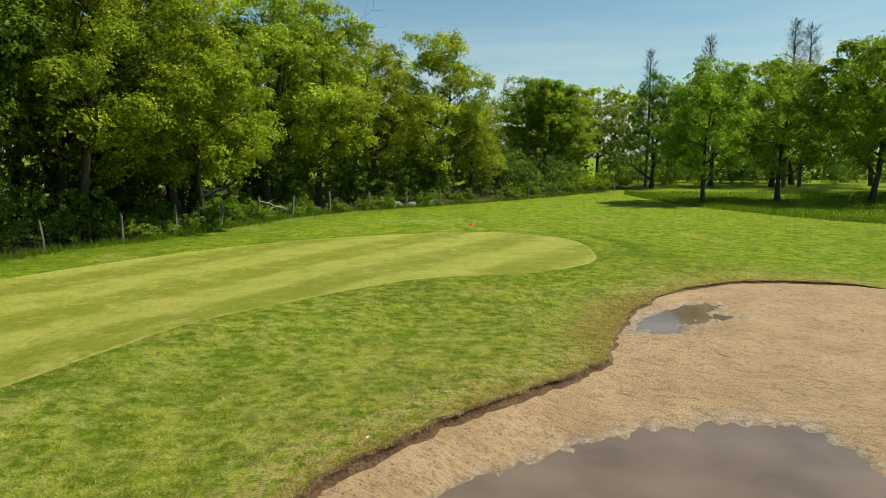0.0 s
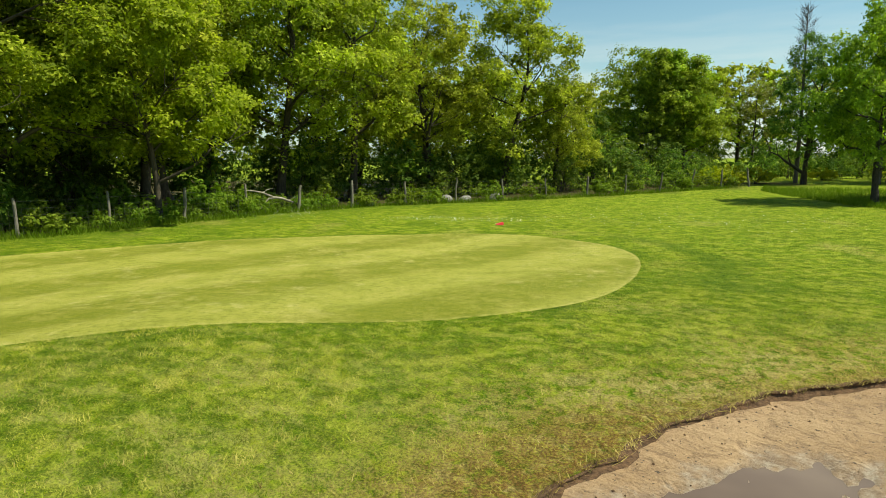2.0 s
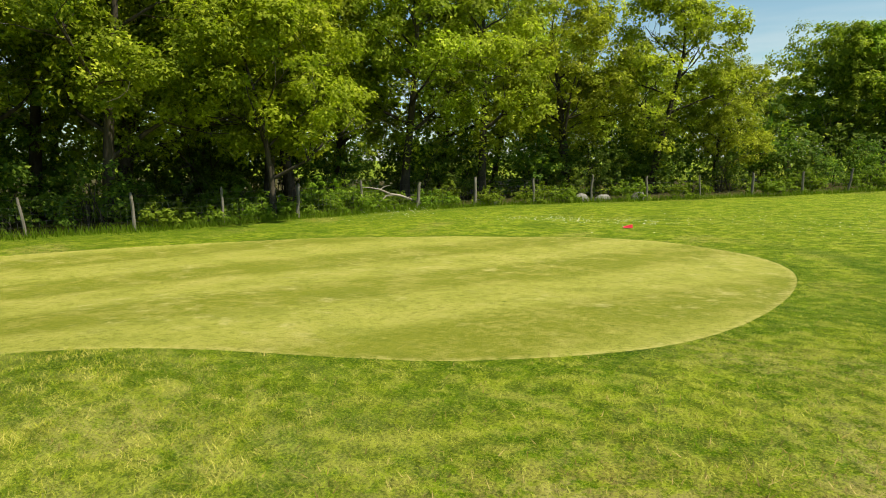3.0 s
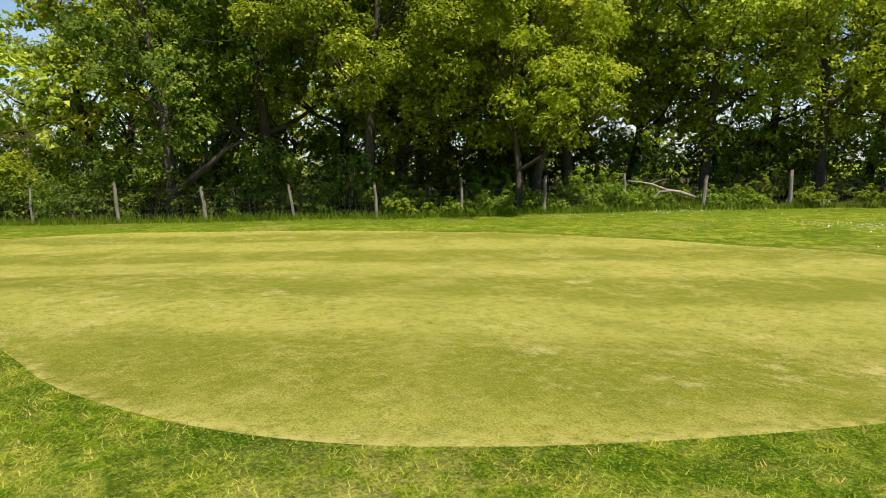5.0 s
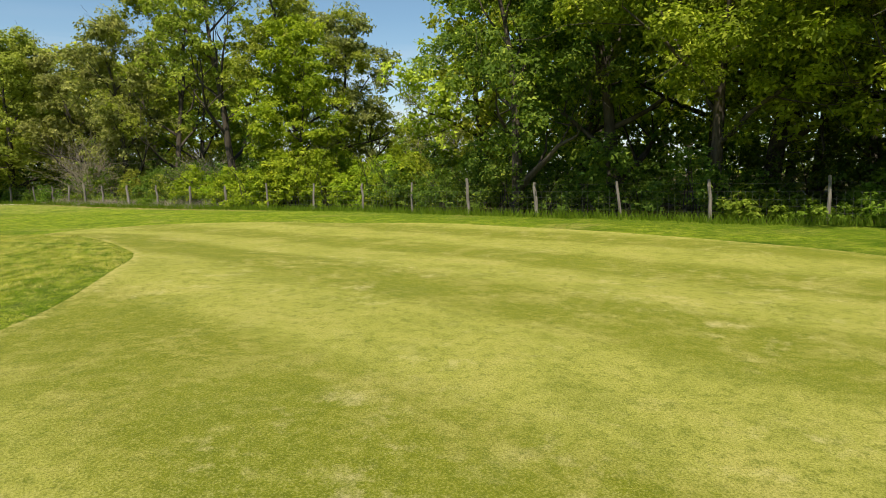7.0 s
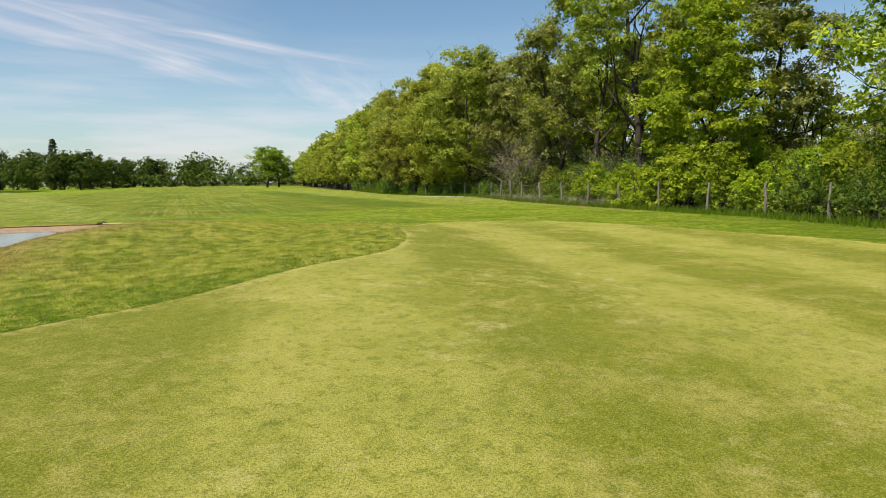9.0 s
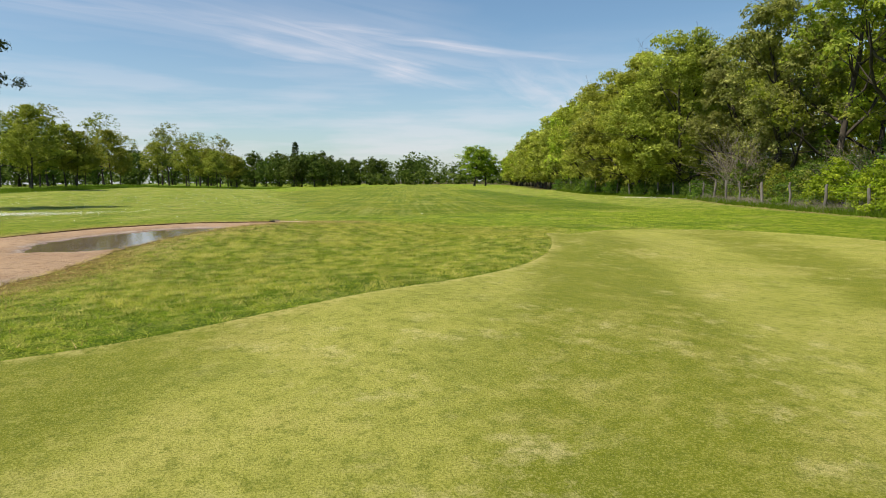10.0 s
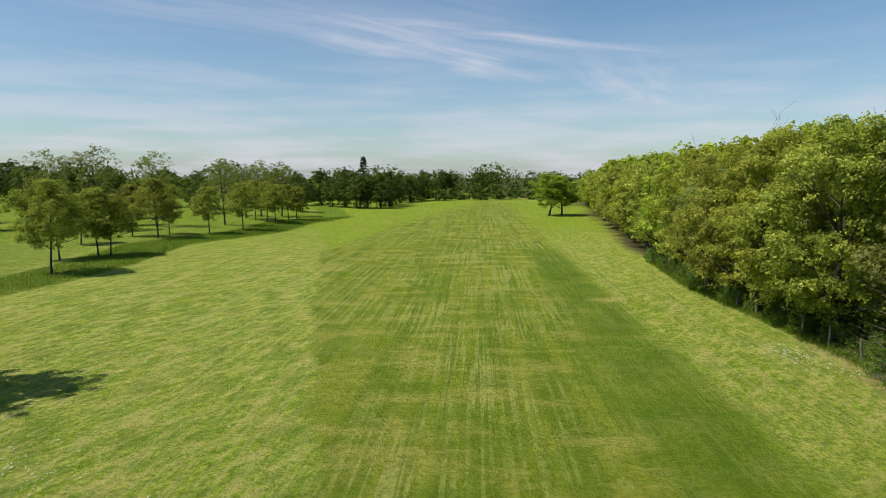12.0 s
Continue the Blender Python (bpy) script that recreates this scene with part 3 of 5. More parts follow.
def lip_drop(x, y):
    """Height of the cut edge: tall where the mound meets the sand, low elsewhere."""
    return 0.03 + 0.085 * (1 - ease(y, 10.2, 12.0)) * (1 - ease(x, 3.0, 4.5)) * ease(y, 4.0, 6.0) + 0.04 * ease(y, 16.0, 17.0)


def sand_height(x, y):
    x, y = np.asarray(x, float), np.asarray(y, float)
    d = nearest(BUNKER_LINE, x, y)[0]
    lip = rise(x, y) - lip_drop(x, y)
    floor = 0.21 + 0.05 * ease(y, 8.5, 14.5) + 0.012 * soft_noise(x, y, 0.8, 5) + 0.016 * soft_noise(x, y, 2.5, 6)
    z = floor
    for line, level, depth in ((POOL_LINE, POOL_Z, 0.12), (PUDDLE_LINE, PUDDLE_Z, 0.07)):
        dd = signed(line, x, y)
        want = level + depth * dd + 0.022 * soft_noise(x, y, 0.5, 8) + 0.014 * soft_noise(x, y, 0.22, 9)
        k = 1 - ease(dd, -0.1, 0.9)
        z = z * (1 - k) + np.maximum(want, level - 0.1) * k
    z = z + np.maximum(lip - z, -0.1) * (1 - ease(d, 0, 0.9))
    return z


# ---- ground, green, bunker: one grid, split along the outlines ----
def grid_axis(a, b, step, lo, hi, grow=1.17, most=60.0, near=0.0, fine=0.9):
    """Even steps from a to b that grow beyond; down to near they stay below fine."""
    mid = list(np.arange(a, b + 1e-6, step))
    left, right, s = [], [], step
    x = a
    while x > lo:
        s = min(s * grow, most, fine if x > near else most); x -= s; left.append(x)
    s, x = step, mid[-1]
    while x < hi:
        s = min(s * grow, most); x += s; right.append(x)
    return np.array(left[::-1] + mid + right)


def clip_cells(gx, gy, lines, box):
    """Grid cells split along the outlines: vertices x, y and, by key, the cells inside each outline (0: outside all)."""
    X, Y = np.meshgrid(gx, gy)
    x, y = X.ravel().copy(), Y.ravel().copy()
    core = (x > box[0]) & (x < box[1]) & (y > box[2]) & (y < box[3])
    idx = np.arange(x.size).reshape(X.shape)
    quads = np.stack([idx[:-1, :-1], idx[:-1, 1:], idx[1:, 1:], idx[1:, :-1]], -1).reshape(-1, 4)
    cells = {key: [] for key in (0, *lines)}
    xs, ys, cut = list(x), list(y), {}
    whole = np.zeros(len(quads), bool)
    for key, line in lines.items():
        value = np.full(x.size, 9.0)
        v = signed(line, x[core], y[core])
        value[core] = np.where(np.abs(v) < 0.004, 0.004, v)
        s = value[quads]
        whole |= (s < 0).any(1)
        cells[key] += [tuple(q) for q in quads[(s < 0).all(1)]]
        split = (s < 0).any(1) & (s > 0).any(1)
        for q, v in zip(quads[split], s[split]):
            inner, outer = [], []
            for i in range(4):
                a, b, va, vb = q[i], q[(i + 1) % 4], v[i], v[(i + 1) % 4]
                (inner if va < 0 else outer).append(a)
                if (va < 0) != (vb < 0):
                    e = (min(a, b), max(a, b), key)
                    if e not in cut:
                        t = va / (va - vb)
                        cut[e] = len(xs)
                        xs.append(x[a] + (x[b] - x[a]) * t); ys.append(y[a] + (y[b] - y[a]) * t)
                    inner.append(cut[e]); outer.append(cut[e])
            cells[key].append(tuple(inner)); cells[0].append(tuple(outer))
    cells[0] += [tuple(q) for q in quads[~whole]]
    return np.array(xs), np.array(ys), cells


def lush_ring(x, y, from_green):
    """How lush and dark the turf is along the green, most of all round its far end."""
    ring = 0.9 * np.exp(-((from_green - 1.9 - 0.4 * soft_noise(x, y, 4, 19)) / 0.55) ** 2) * ease(x, 4.5, 6.0) * ease(y, 20, 23) * (1 - ease(y, 31, 34))
    verge = (0.45 + 0.35 * soft_noise(x, y, 2.5, 41)) * np.exp(-(from_green / 0.6) ** 2) * ease(x, -11.0, -8.0)
    ring = np.maximum(ring, np.clip(verge, 0, 0.8))
    return np.maximum(ring, 0.95 * np.exp(-((x - 7.6) / 1.5) ** 2 - ((y - 23.3) / 1.3) ** 2))


def build_ground():
    wide = clip_cells(grid_axis(-15.4, 14.4, 0.2, -2600, 2600, near=-48), grid_axis(-2.4, 33.2, 0.2, -2600, 2600, near=-90), {1: GREEN_LINE, 2: BUNKER_LINE}, (-15.5, 14.5, -2.5, 33.3))
    fine = clip_cells(np.arange(-3.2, 14.6, 0.09), np.arange(-2.2, 18.8, 0.09), {2: BUNKER_LINE}, (-9, 99, -9, 99))
    made = []
    for value, name, mat in ((0, "ground", TURF), (1, "putting_green", GREEN), (2, "bunker_sand", SAND)):
        x, y, cells = fine if value == 2 else wide
        polys = cells[value]
        used, inv = np.unique(np.concatenate([np.array(p) for p in polys]), return_inverse=True)
        ends = np.cumsum([len(p) for p in polys])
        polys = [tuple(int(k) for k in inv[e - len(p):e]) for p, e in zip(polys, ends)]
        vx, vy = x[used], y[used]
        vz = rise(vx, vy)
        if value == 2:
            vz = sand_height(vx, vy)
        if value == 1:
            inwards = nearest(GREEN_LINE, vx, vy)[0]
            vz = vz - 0.012 * ease(inwards, 0, 0.2)
        me = mesh_from(name, np.stack([vx, vy, vz], 1), polys, mat, True)
        masks = dict(rim=1 - ease(inwards, 0, 0.16)) if value == 1 else {}
        if value == 0:
            left, right = np.interp(vy, [-300, -128, -80, -25, -8, 0], [-100, -25, -6.5, -4.3, -4.0, -6]), np.interp(vy, [-230, -82, -55.6, -35.6, -21.8, -14.3, 2], [-86, -43, -35.6, -29.8, -26.0, -23.9, -19.5])
            wob = 0.5 * soft_noise(vx, vy, 12, 11)
            fair = ease(vx, right - 0.6 + wob, right + 0.6 + wob) * (1 - ease(vx, left - 0.4 + wob, left + 0.4 + wob)) * ease(-vy, 3, 7)
            dist = nearest(BUNKER_LINE, vx, vy)[0]
            dist[(abs(vx) > 40) | (abs(vy) > 60)] = 99
            dry = 0.95 * (1 - ease(dist, 0.1, 1.6 + 0.6 * ease(vy, 10, 12) + 0.7 * soft_noise(vx, vy, 3, 12))) + 0.22 * (1 - ease(dist, 1.0, 4.0))
            dry = np.maximum(dry, 0.45 * ease(soft_noise(vx, vy, 5, 13), 0.45, 1.1) * (vy < 40))
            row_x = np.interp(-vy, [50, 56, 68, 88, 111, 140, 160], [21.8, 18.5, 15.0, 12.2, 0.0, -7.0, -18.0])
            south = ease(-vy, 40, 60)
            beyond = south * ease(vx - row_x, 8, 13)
            dg = nearest(GREEN_LINE, vx, vy)[0]
            dg[(abs(vx) > 40) | (abs(vy) > 60)] = 99
            # a darker, lusher ring round the far end of the green
            ring = lush_ring(vx, vy, dg)
            dark = np.clip(ring + 0.5 * ease(soft_noise(vx, vy, 6, 14), 0.35, 0.9) * (dg < 60), 0, 1)
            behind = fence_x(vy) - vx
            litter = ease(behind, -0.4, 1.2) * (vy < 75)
            west = (1 - ease(vy, 15.5, 17.0)) * ease(vy, 10.5, 12.5) * (vx < 7)
            bare = (1 - ease(dist, 0.1, 0.45 + 1.25 * west + 0.2 * soft_noise(vx, vy, 1.2, 15))) * (0.6 + 0.4 * west)
            worn = np.hypot((vx + 30.9) / 2.3, (vy + 39.6) / 1.0)
            worn = 1 - ease(worn, 0.5, 1.2 + 0.3 * soft_noise(vx, vy, 0.9, 18))
            mown = ease(-vy, -1, 12) * (1 - ease(-vy, 70, 130)) * ((vx > -8) | (vx < right)) * (vx < 40)
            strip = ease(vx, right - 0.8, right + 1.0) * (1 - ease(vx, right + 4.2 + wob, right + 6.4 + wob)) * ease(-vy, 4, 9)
            # lush verge before the fence, with the wood's shade painted into its colour
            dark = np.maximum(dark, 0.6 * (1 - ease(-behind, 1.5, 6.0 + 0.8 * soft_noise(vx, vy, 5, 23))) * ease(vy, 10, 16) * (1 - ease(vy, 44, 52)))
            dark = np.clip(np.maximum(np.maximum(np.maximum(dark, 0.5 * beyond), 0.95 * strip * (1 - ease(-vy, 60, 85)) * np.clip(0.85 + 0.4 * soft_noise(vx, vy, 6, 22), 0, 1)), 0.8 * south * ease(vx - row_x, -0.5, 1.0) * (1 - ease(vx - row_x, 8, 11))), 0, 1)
            ridge = ((vx + 3.0) * 0.70 + (vy - 11.5) * 0.71, -(vx + 3.0) * 0.71 + (vy - 11.5) * 0.70)
            mound = (1 - ease(np.hypot(ridge[0] / 9.0, ridge[1] / 4.2), 0.55, 1.1)) * (vx < 12)
            fallen = ease(-behind, -0.6, 0.2) * (1 - ease(-behind, 0.9, 2.0 + 0.5 * soft_noise(vx, vy, 3, 21))) * ease(vy, -26, -20) * (1 - ease(vy, 5, 10))
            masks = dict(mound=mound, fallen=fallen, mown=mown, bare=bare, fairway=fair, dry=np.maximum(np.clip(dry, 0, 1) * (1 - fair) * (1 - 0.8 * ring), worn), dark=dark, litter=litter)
        if value == 2:
            near_a = 1 - ease(signed(POOL_LINE, vx, vy), 0.6, 1.2)
            near_b = 1 - ease(nearest(PUDDLE_LINE, vx, vy)[0] * ~inside(PUDDLE_LINE, vx, vy), 0.5, 1.0)
            da, db = vz - POOL_Z + 0.012 * soft_noise(vx, vy, 0.5, 16), vz - PUDDLE_Z + 0.012 * soft_noise(vx, vy, 0.5, 16)
            wet = np.maximum((1 - ease(da, 0.0, 0.05)) * near_a, (1 - ease(db, 0.0, 0.04)) * near_b)
            froth = np.maximum(np.exp(-((da - 0.008) / 0.022) ** 2) * near_a, np.exp(-((db - 0.008) / 0.018) ** 2) * near_b)
            masks = dict(wet=wet, froth=froth)
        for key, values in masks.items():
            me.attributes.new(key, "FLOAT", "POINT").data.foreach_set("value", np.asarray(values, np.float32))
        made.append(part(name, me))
    tagged(made[0], "mown rough grass and striped fairway with dry patches", "grass", kind="structure")
    tagged(made[1], "close-mown yellow-green putting green with mower stripes", "green", kind="structure")
    tagged(made[2], "wet tan bunker sand with trodden marks", "sand", kind="structure")


build_ground()


def build_water(name, line, level, label):
    c = line.mean(0)
    ring = c + (line - c) * 1.08
    verts = [(*c, level)] + [(*p, level) for p in ring]
    n = len(ring)
    me = mesh_from(name, verts, [(0, 1 + i, 1 + (i + 1) % n) for i in range(n)], WATER)
    tagged(part(name, me), label, "puddle", kind="structure")


build_water("water_pool", POOL_LINE, POOL_Z, "large shallow puddle of muddy brown rainwater")
build_water("water_puddle", PUDDLE_LINE, PUDDLE_Z, "small shallow puddle of grey-brown rainwater")


def build_lip():
    """The cut edge of the turf round the sand: turf overhang, crumbling soil face."""
    P = BUNKER_LINE
    t = np.roll(P, -1, 0) - np.roll(P, 1, 0)
    t /= np.linalg.norm(t, axis=1)[:, None]
    out = np.stack([t[:, 1], -t[:, 0]], 1)
    if inside(P, *(P + out * 0.3).T).mean() > 0.5:
        out = -out
    z = rise(P[:, 0], P[:, 1])
    run = np.arange(len(P)) * 0.12
    rows = []
    drop = lip_drop(P[:, 0], P[:, 1])
    for i, (off, part_down, jit) in enumerate(((0.04, -0.02, 0.004), (0.0, -0.06, 0.010), (-0.02, 0.06, 0.014), (-0.01, 0.35, 0.018), (-0.025, 0.75, 0.022), (-0.07, 1.05, 0.035), (-0.2, 1.9, 0.03))):
        wob = soft_noise(run, 3.0 * i + 0 * run, 0.9, 40 + i) + 0.6 * soft_noise(run, 0 * run, 0.35, 50 + i)
        q = P + out * (off + jit * wob)[:, None]
        zz = z - part_down * drop + jit * 0.35 * soft_noise(run, 0 * run, 0.6, 60 + i)
        if part_down > 1:
            zz = np.minimum(zz, sand_height(q[:, 0], q[:, 1]) + (0.012 if part_down < 1.5 else -0.04))
        rows.append(np.concatenate([q, zz[:, None]], 1))
    n, m = len(P), len(rows)
    verts = np.concatenate(rows)
    faces = [(r * n + i, r * n + (i + 1) % n, (r + 1) * n + (i + 1) % n, (r + 1) * n + i) for r in range(m - 1) for i in range(n)]
    me = mesh_from("bunker_edge", verts, faces, SOIL, True)
    tagged(part("bunker_edge", me), "crumbling dark soil edge cut round the bunker", "bunker edge", kind="structure")


build_lip()


# ---- trees ----
def tube(verts, faces, path, radii, sides=6):
    """Adds a tapered tube along the path to the lists."""
    path = [Vector(p) for p in path]
    start = len(verts)
    for i, p in enumerate(path):
        d = (path[min(i + 1, len(path) - 1)] - path[max(i - 1, 0)]).normalized()
        a = d.orthogonal().normalized()
        b = d.cross(a)
        for s in range(sides):
            w = 2 * math.pi * s / sides
            verts.append(tuple(p + (a * math.cos(w) + b * math.sin(w)) * radii[i]))
    for i in range(len(path) - 1):
        for s in range(sides):
            q, r = start + i * sides + s, start + i * sides + (s + 1) % sides
            faces.append((q, r, r + sides, q + sides))


def leaves_mesh(name, centres, sizes, rs, mat, per, leaf, flat=0.45, stretch=1.5, corners=4, spray=8, tight=0.15, heap=0.3):
    """Leaves with three or four corners, in sprays; the sprays heap up as the outer shell of clumps: centres (n, 3), sizes (n, 3)."""
    sprays = max(1, per // spray)
    m = len(centres) * sprays
    out = rs.normal(0, 1, (m, 3))
    out /= np.linalg.norm(out, axis=1)[:, None] + 1e-9
    under = out[:, 2] < -0.25
    out[under, 2] *= np.where(rs.uniform(0, 1, under.sum()) < heap, 1, -1)
    heart = np.repeat(centres, sprays, 0) + out * (rs.uniform(0.25, 1.0, (m, 1)) ** 0.42) * np.repeat(sizes, sprays, 0)
    n = m * spray
    d = np.repeat(out, spray, 0)
    p = np.repeat(heart, spray, 0) + rs.normal(0, 1, (n, 3)) * tight * np.repeat(np.repeat(sizes, sprays, 0), spray, 0)
    nrm = d * 0.85 + rs.normal(0, 0.42, (n, 3)) + np.array([0, 0, flat])
    nrm /= np.linalg.norm(nrm, axis=1)[:, None]
    a = np.cross(nrm, rs.normal(0, 1, (n, 3)))
    a /= np.linalg.norm(a, axis=1)[:, None] + 1e-9
    b = np.cross(nrm, a)
    s = leaf * rs.uniform(0.6, 1.35, (n, 1))
    a, b = a * s * stretch * 0.5, b * s * 0.5
    lift = nrm * s * 0.16
    if corners == 4:
        v = np.stack([p - a, p - b + lift, p + a * 1.05, p + b + lift], 1).reshape(-1, 3)
    else:
        v = np.stack([p - a, p + a * 0.75 - b, p + a * 0.95 + b], 1).reshape(-1, 3)
    me = bpy.data.meshes.new(name)
    me.vertices.add(corners * n)
    me.vertices.foreach_set("co", v.astype(np.float32).ravel())
    me.loops.add(corners * n)
    me.loops.foreach_set("vertex_index", np.arange(corners * n, dtype=np.int32))
    me.polygons.add(n)
    me.polygons.foreach_set("loop_start", np.arange(0, corners * n, corners, dtype=np.int32))
    me.update(calc_edges=True)
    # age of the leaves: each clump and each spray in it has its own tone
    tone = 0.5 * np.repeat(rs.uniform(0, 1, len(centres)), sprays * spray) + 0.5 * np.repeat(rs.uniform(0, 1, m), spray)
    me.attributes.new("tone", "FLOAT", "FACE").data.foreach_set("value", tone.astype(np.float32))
    me.materials.append(mat)
    return me


def broad_tree(name, label, height, spread, base, mat, seed, clumps=130, per=85, leaf=0.17, bark=None, girth=0.28, fork=0.3, lean=0.0, category="tree", droop=0.0, puff=0.95, stems=1, deep=3, fill=0.5, side=0.9, corners=3):
    """A broad-leaved tree: trunk, limbs that fork twice, and leaf clumps along and round the twigs."""
    rs = np.random.RandomState(seed)
    rnd = random.Random(seed)
    verts, faces, ends = [], [], []
    crown_mid, crown_half = (height + base) / 2, (height - base) / 2

    def limb(p, d, length, r, level):
        path, radii = [p], [r]
        steps = 5 if level < 2 else 3
        for i in range(steps):
            d = (d + Vector((rnd.gauss(0, 0.2), rnd.gauss(0, 0.2), rnd.gauss(0.05 - droop * (level > 0), 0.14)))).normalized()
            p = p + d * (length / steps)
            path.append(p)
            radii.append(max(0.008, r * (1 - (i + 1) / steps * (0.75 if level else 0.6))))
        tube(verts, faces, path, radii, 7 if level == 0 else 5 if level == 1 else 3)
        if level >= deep:
            ends.append(path[-1]); ends.append(path[2])
            return
        if level >= 2:
            ends.append(path[-1])
        count = (0, 4, 3)[level] if level else 0
        for i in range(count):
            k = rnd.randint(2, steps)
            q = path[k]
            side = d.cross(Vector((rnd.gauss(0, 1), rnd.gauss(0, 1), rnd.gauss(0, 1)))).normalized()
            limb(q, (d * 0.7 + side * 0.9 + Vector((0, 0, 0.15))).normalized(), length * rnd.uniform(0.45, 0.65), radii[k] * 0.6, level + 1)
        ends.append(path[-1])

    for stem in range(stems):
        p = Vector((0, 0, -0.25)) if stems == 1 else Vector((rnd.gauss(0, 0.35), rnd.gauss(0, 0.35), -0.25))
        aim = Vector((lean + (rnd.gauss(0, 0.22) if stems > 1 else 0), rnd.gauss(0, 0.05 if stems == 1 else 0.22), 1)).normalized()
        path, radii = [p], [girth * 1.35]
        top = height * rnd.uniform(0.78, 0.86)
        for i in range(8):
            aim = (aim + Vector((rnd.gauss(0, 0.07), rnd.gauss(0, 0.07), 0.04))).normalized()
            p = p + aim * top / 8
            path.append(p)
            radii.append(girth * (1 - 0.85 * (i + 1) / 8))
        tube(verts, faces, path, radii, 9)
        for i in range(int(11 / stems) + 1):
            f = fork + (0.98 - fork) * (i + rnd.random()) / (11 / stems + 1)
            k = min(7, int(f * 8))
            q = path[k].lerp(path[k + 1], f * 8 - k)
            w = i * 2.4 + rnd.uniform(-0.4, 0.4)
            up = 0.25 + 0.9 * f
            reach = spread * (1.1 - 0.55 * f) * rnd.uniform(0.8, 1.15)
            limb(q, Vector((math.cos(w), math.sin(w), up)).normalized(), reach, radii[k] * 0.55, 1)
    ends_a = np.array([tuple(e) for e in ends])
    shell = int(clumps * fill)
    pick = rs.choice(len(ends_a), clumps - shell, replace=True)
    cen = ends_a[pick] + rs.normal(0, 0.28 * puff, (clumps - shell, 3))
    # the rest fills an uneven crown round the stem
    d = rs.normal(0, 1, (shell, 3))
    d /= np.linalg.norm(d, axis=1)[:, None]
    lobe = 1 + 0.22 * np.sin(3 * np.arctan2(d[:, 1], d[:, 0]) + seed) + 0.16 * np.sin(5 * d[:, 2] + 2 * np.arctan2(d[:, 1], d[:, 0]))
    r = (rs.uniform(0.45, 1.0, shell) ** 0.6 * lobe)[:, None]
    cen = np.concatenate([cen, np.array([lean * crown_mid, 0, crown_mid]) + d * r * np.array([spread * side, spread * side, crown_half])])
    mid = np.array([lean * crown_mid, 0, crown_mid])
    rel = (cen - mid) / np.array([spread * 1.12, spread * 1.12, crown_half])
    far = np.linalg.norm(rel, axis=1)
    over = far > 1
    cen[over] = mid + (cen[over] - mid) * (rs.uniform(0.82, 1.02, over.sum()) / far[over])[:, None]
    low = cen[:, 2] < base * 0.8
    cen[low, 2] = base + rs.uniform(0, crown_half * 0.5, low.sum())
    size = puff * rs.uniform(0.55, 1.15, (clumps, 1)) * np.array([1.0, 1.0, 0.74])
    root = tagged(new(name), label, category)
    part("trunk", (verts, faces, bark or BARK, True), root)
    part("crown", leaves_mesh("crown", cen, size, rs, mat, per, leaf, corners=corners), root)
    return root


def scatter_copy(proto, x, y, scale=1.0, turn=None, tall=1.0, rnd=random, sink=0.0, group=""):
    z = float(rise(x, y)) - sink
    m = Matrix.Translation((x, y, z)) @ Matrix.Rotation(rnd.uniform(0, 6.28) if turn is None else turn, 4, "Z") @ Matrix.Diagonal((scale, scale, scale * tall, 1))
    ob = copy_thing(proto, m)
    if group:
        tagged(ob, group=group)
    return ob


def put_proto(proto, x, y, scale=1.0, turn=0.0, tall=1.0):
    proto.matrix_basis = Matrix.Translation((x, y, float(rise(x, y)))) @ Matrix.Rotation(turn, 4, "Z") @ Matrix.Diagonal((scale, scale, scale * tall, 1))


R = random.Random(7)
oak_a = broad_tree("oak_tree", "tall oak in fresh green leaf behind the wire fence", 15.0, 4.8, 2.4, OAK_LEAF, 11, clumps=175, per=184, leaf=0.14, puff=1.05, fill=0.45)
oak_b = broad_tree("oak_tree", "spreading oak with crooked limbs at the edge of the wood", 14.0, 5.2, 2.2, OAK_LEAF, 23, clumps=170, per=184, leaf=0.14, lean=0.1, fork=0.22, girth=0.36, puff=1.05, fill=0.45)
oak_c = broad_tree("dark_tree", "ivy-clad tree at the wood edge, its leaves coloured dark for shade", 14.5, 4.4, 0.6, SHADED_LEAF, 35, clumps=150, per=168, leaf=0.125, fork=0.08, girth=0.3, puff=0.95, fill=0.4)
bright_oak = broad_tree("bright_oak", "tall oak with bright hanging sprays of new leaves", 15.0, 5.0, 2.6, HALF_LEAF, 47, clumps=190, per=320, leaf=0.105, fork=0.2, girth=0.24, puff=0.95, fill=0.4)
spring = broad_tree("young_oak", "young oak with bright yellow-green spring leaves", 9.5, 4.2, 2.4, SPRING_LEAF, 41, clumps=140, per=288, leaf=0.11, fork=0.2, girth=0.16, puff=0.85, fill=0.45)
maple = broad_tree("young_maple", "slender young tree in fresh bright green leaf", 11.5, 2.7, 1.0, FRESH_LEAF, 45, clumps=140, per=224, leaf=0.12, fork=0.1, girth=0.12, puff=0.7, fill=0.5)
olive = broad_tree("field_oak", "dense round oak with olive-green new leaves", 14.5, 5.6, 0.4, OLIVE_LEAF, 57, clumps=290, per=208, fork=0.06, leaf=0.14, puff=1.0, fill=0.7)
olive_b = broad_tree("field_oak", "broad oak with lighter yellow-olive leaves", 14.0, 5.4, 0.4, GOLD_LEAF, 59, clumps=280, per=208, fork=0.08, leaf=0.14, puff=1.0, fill=0.65)
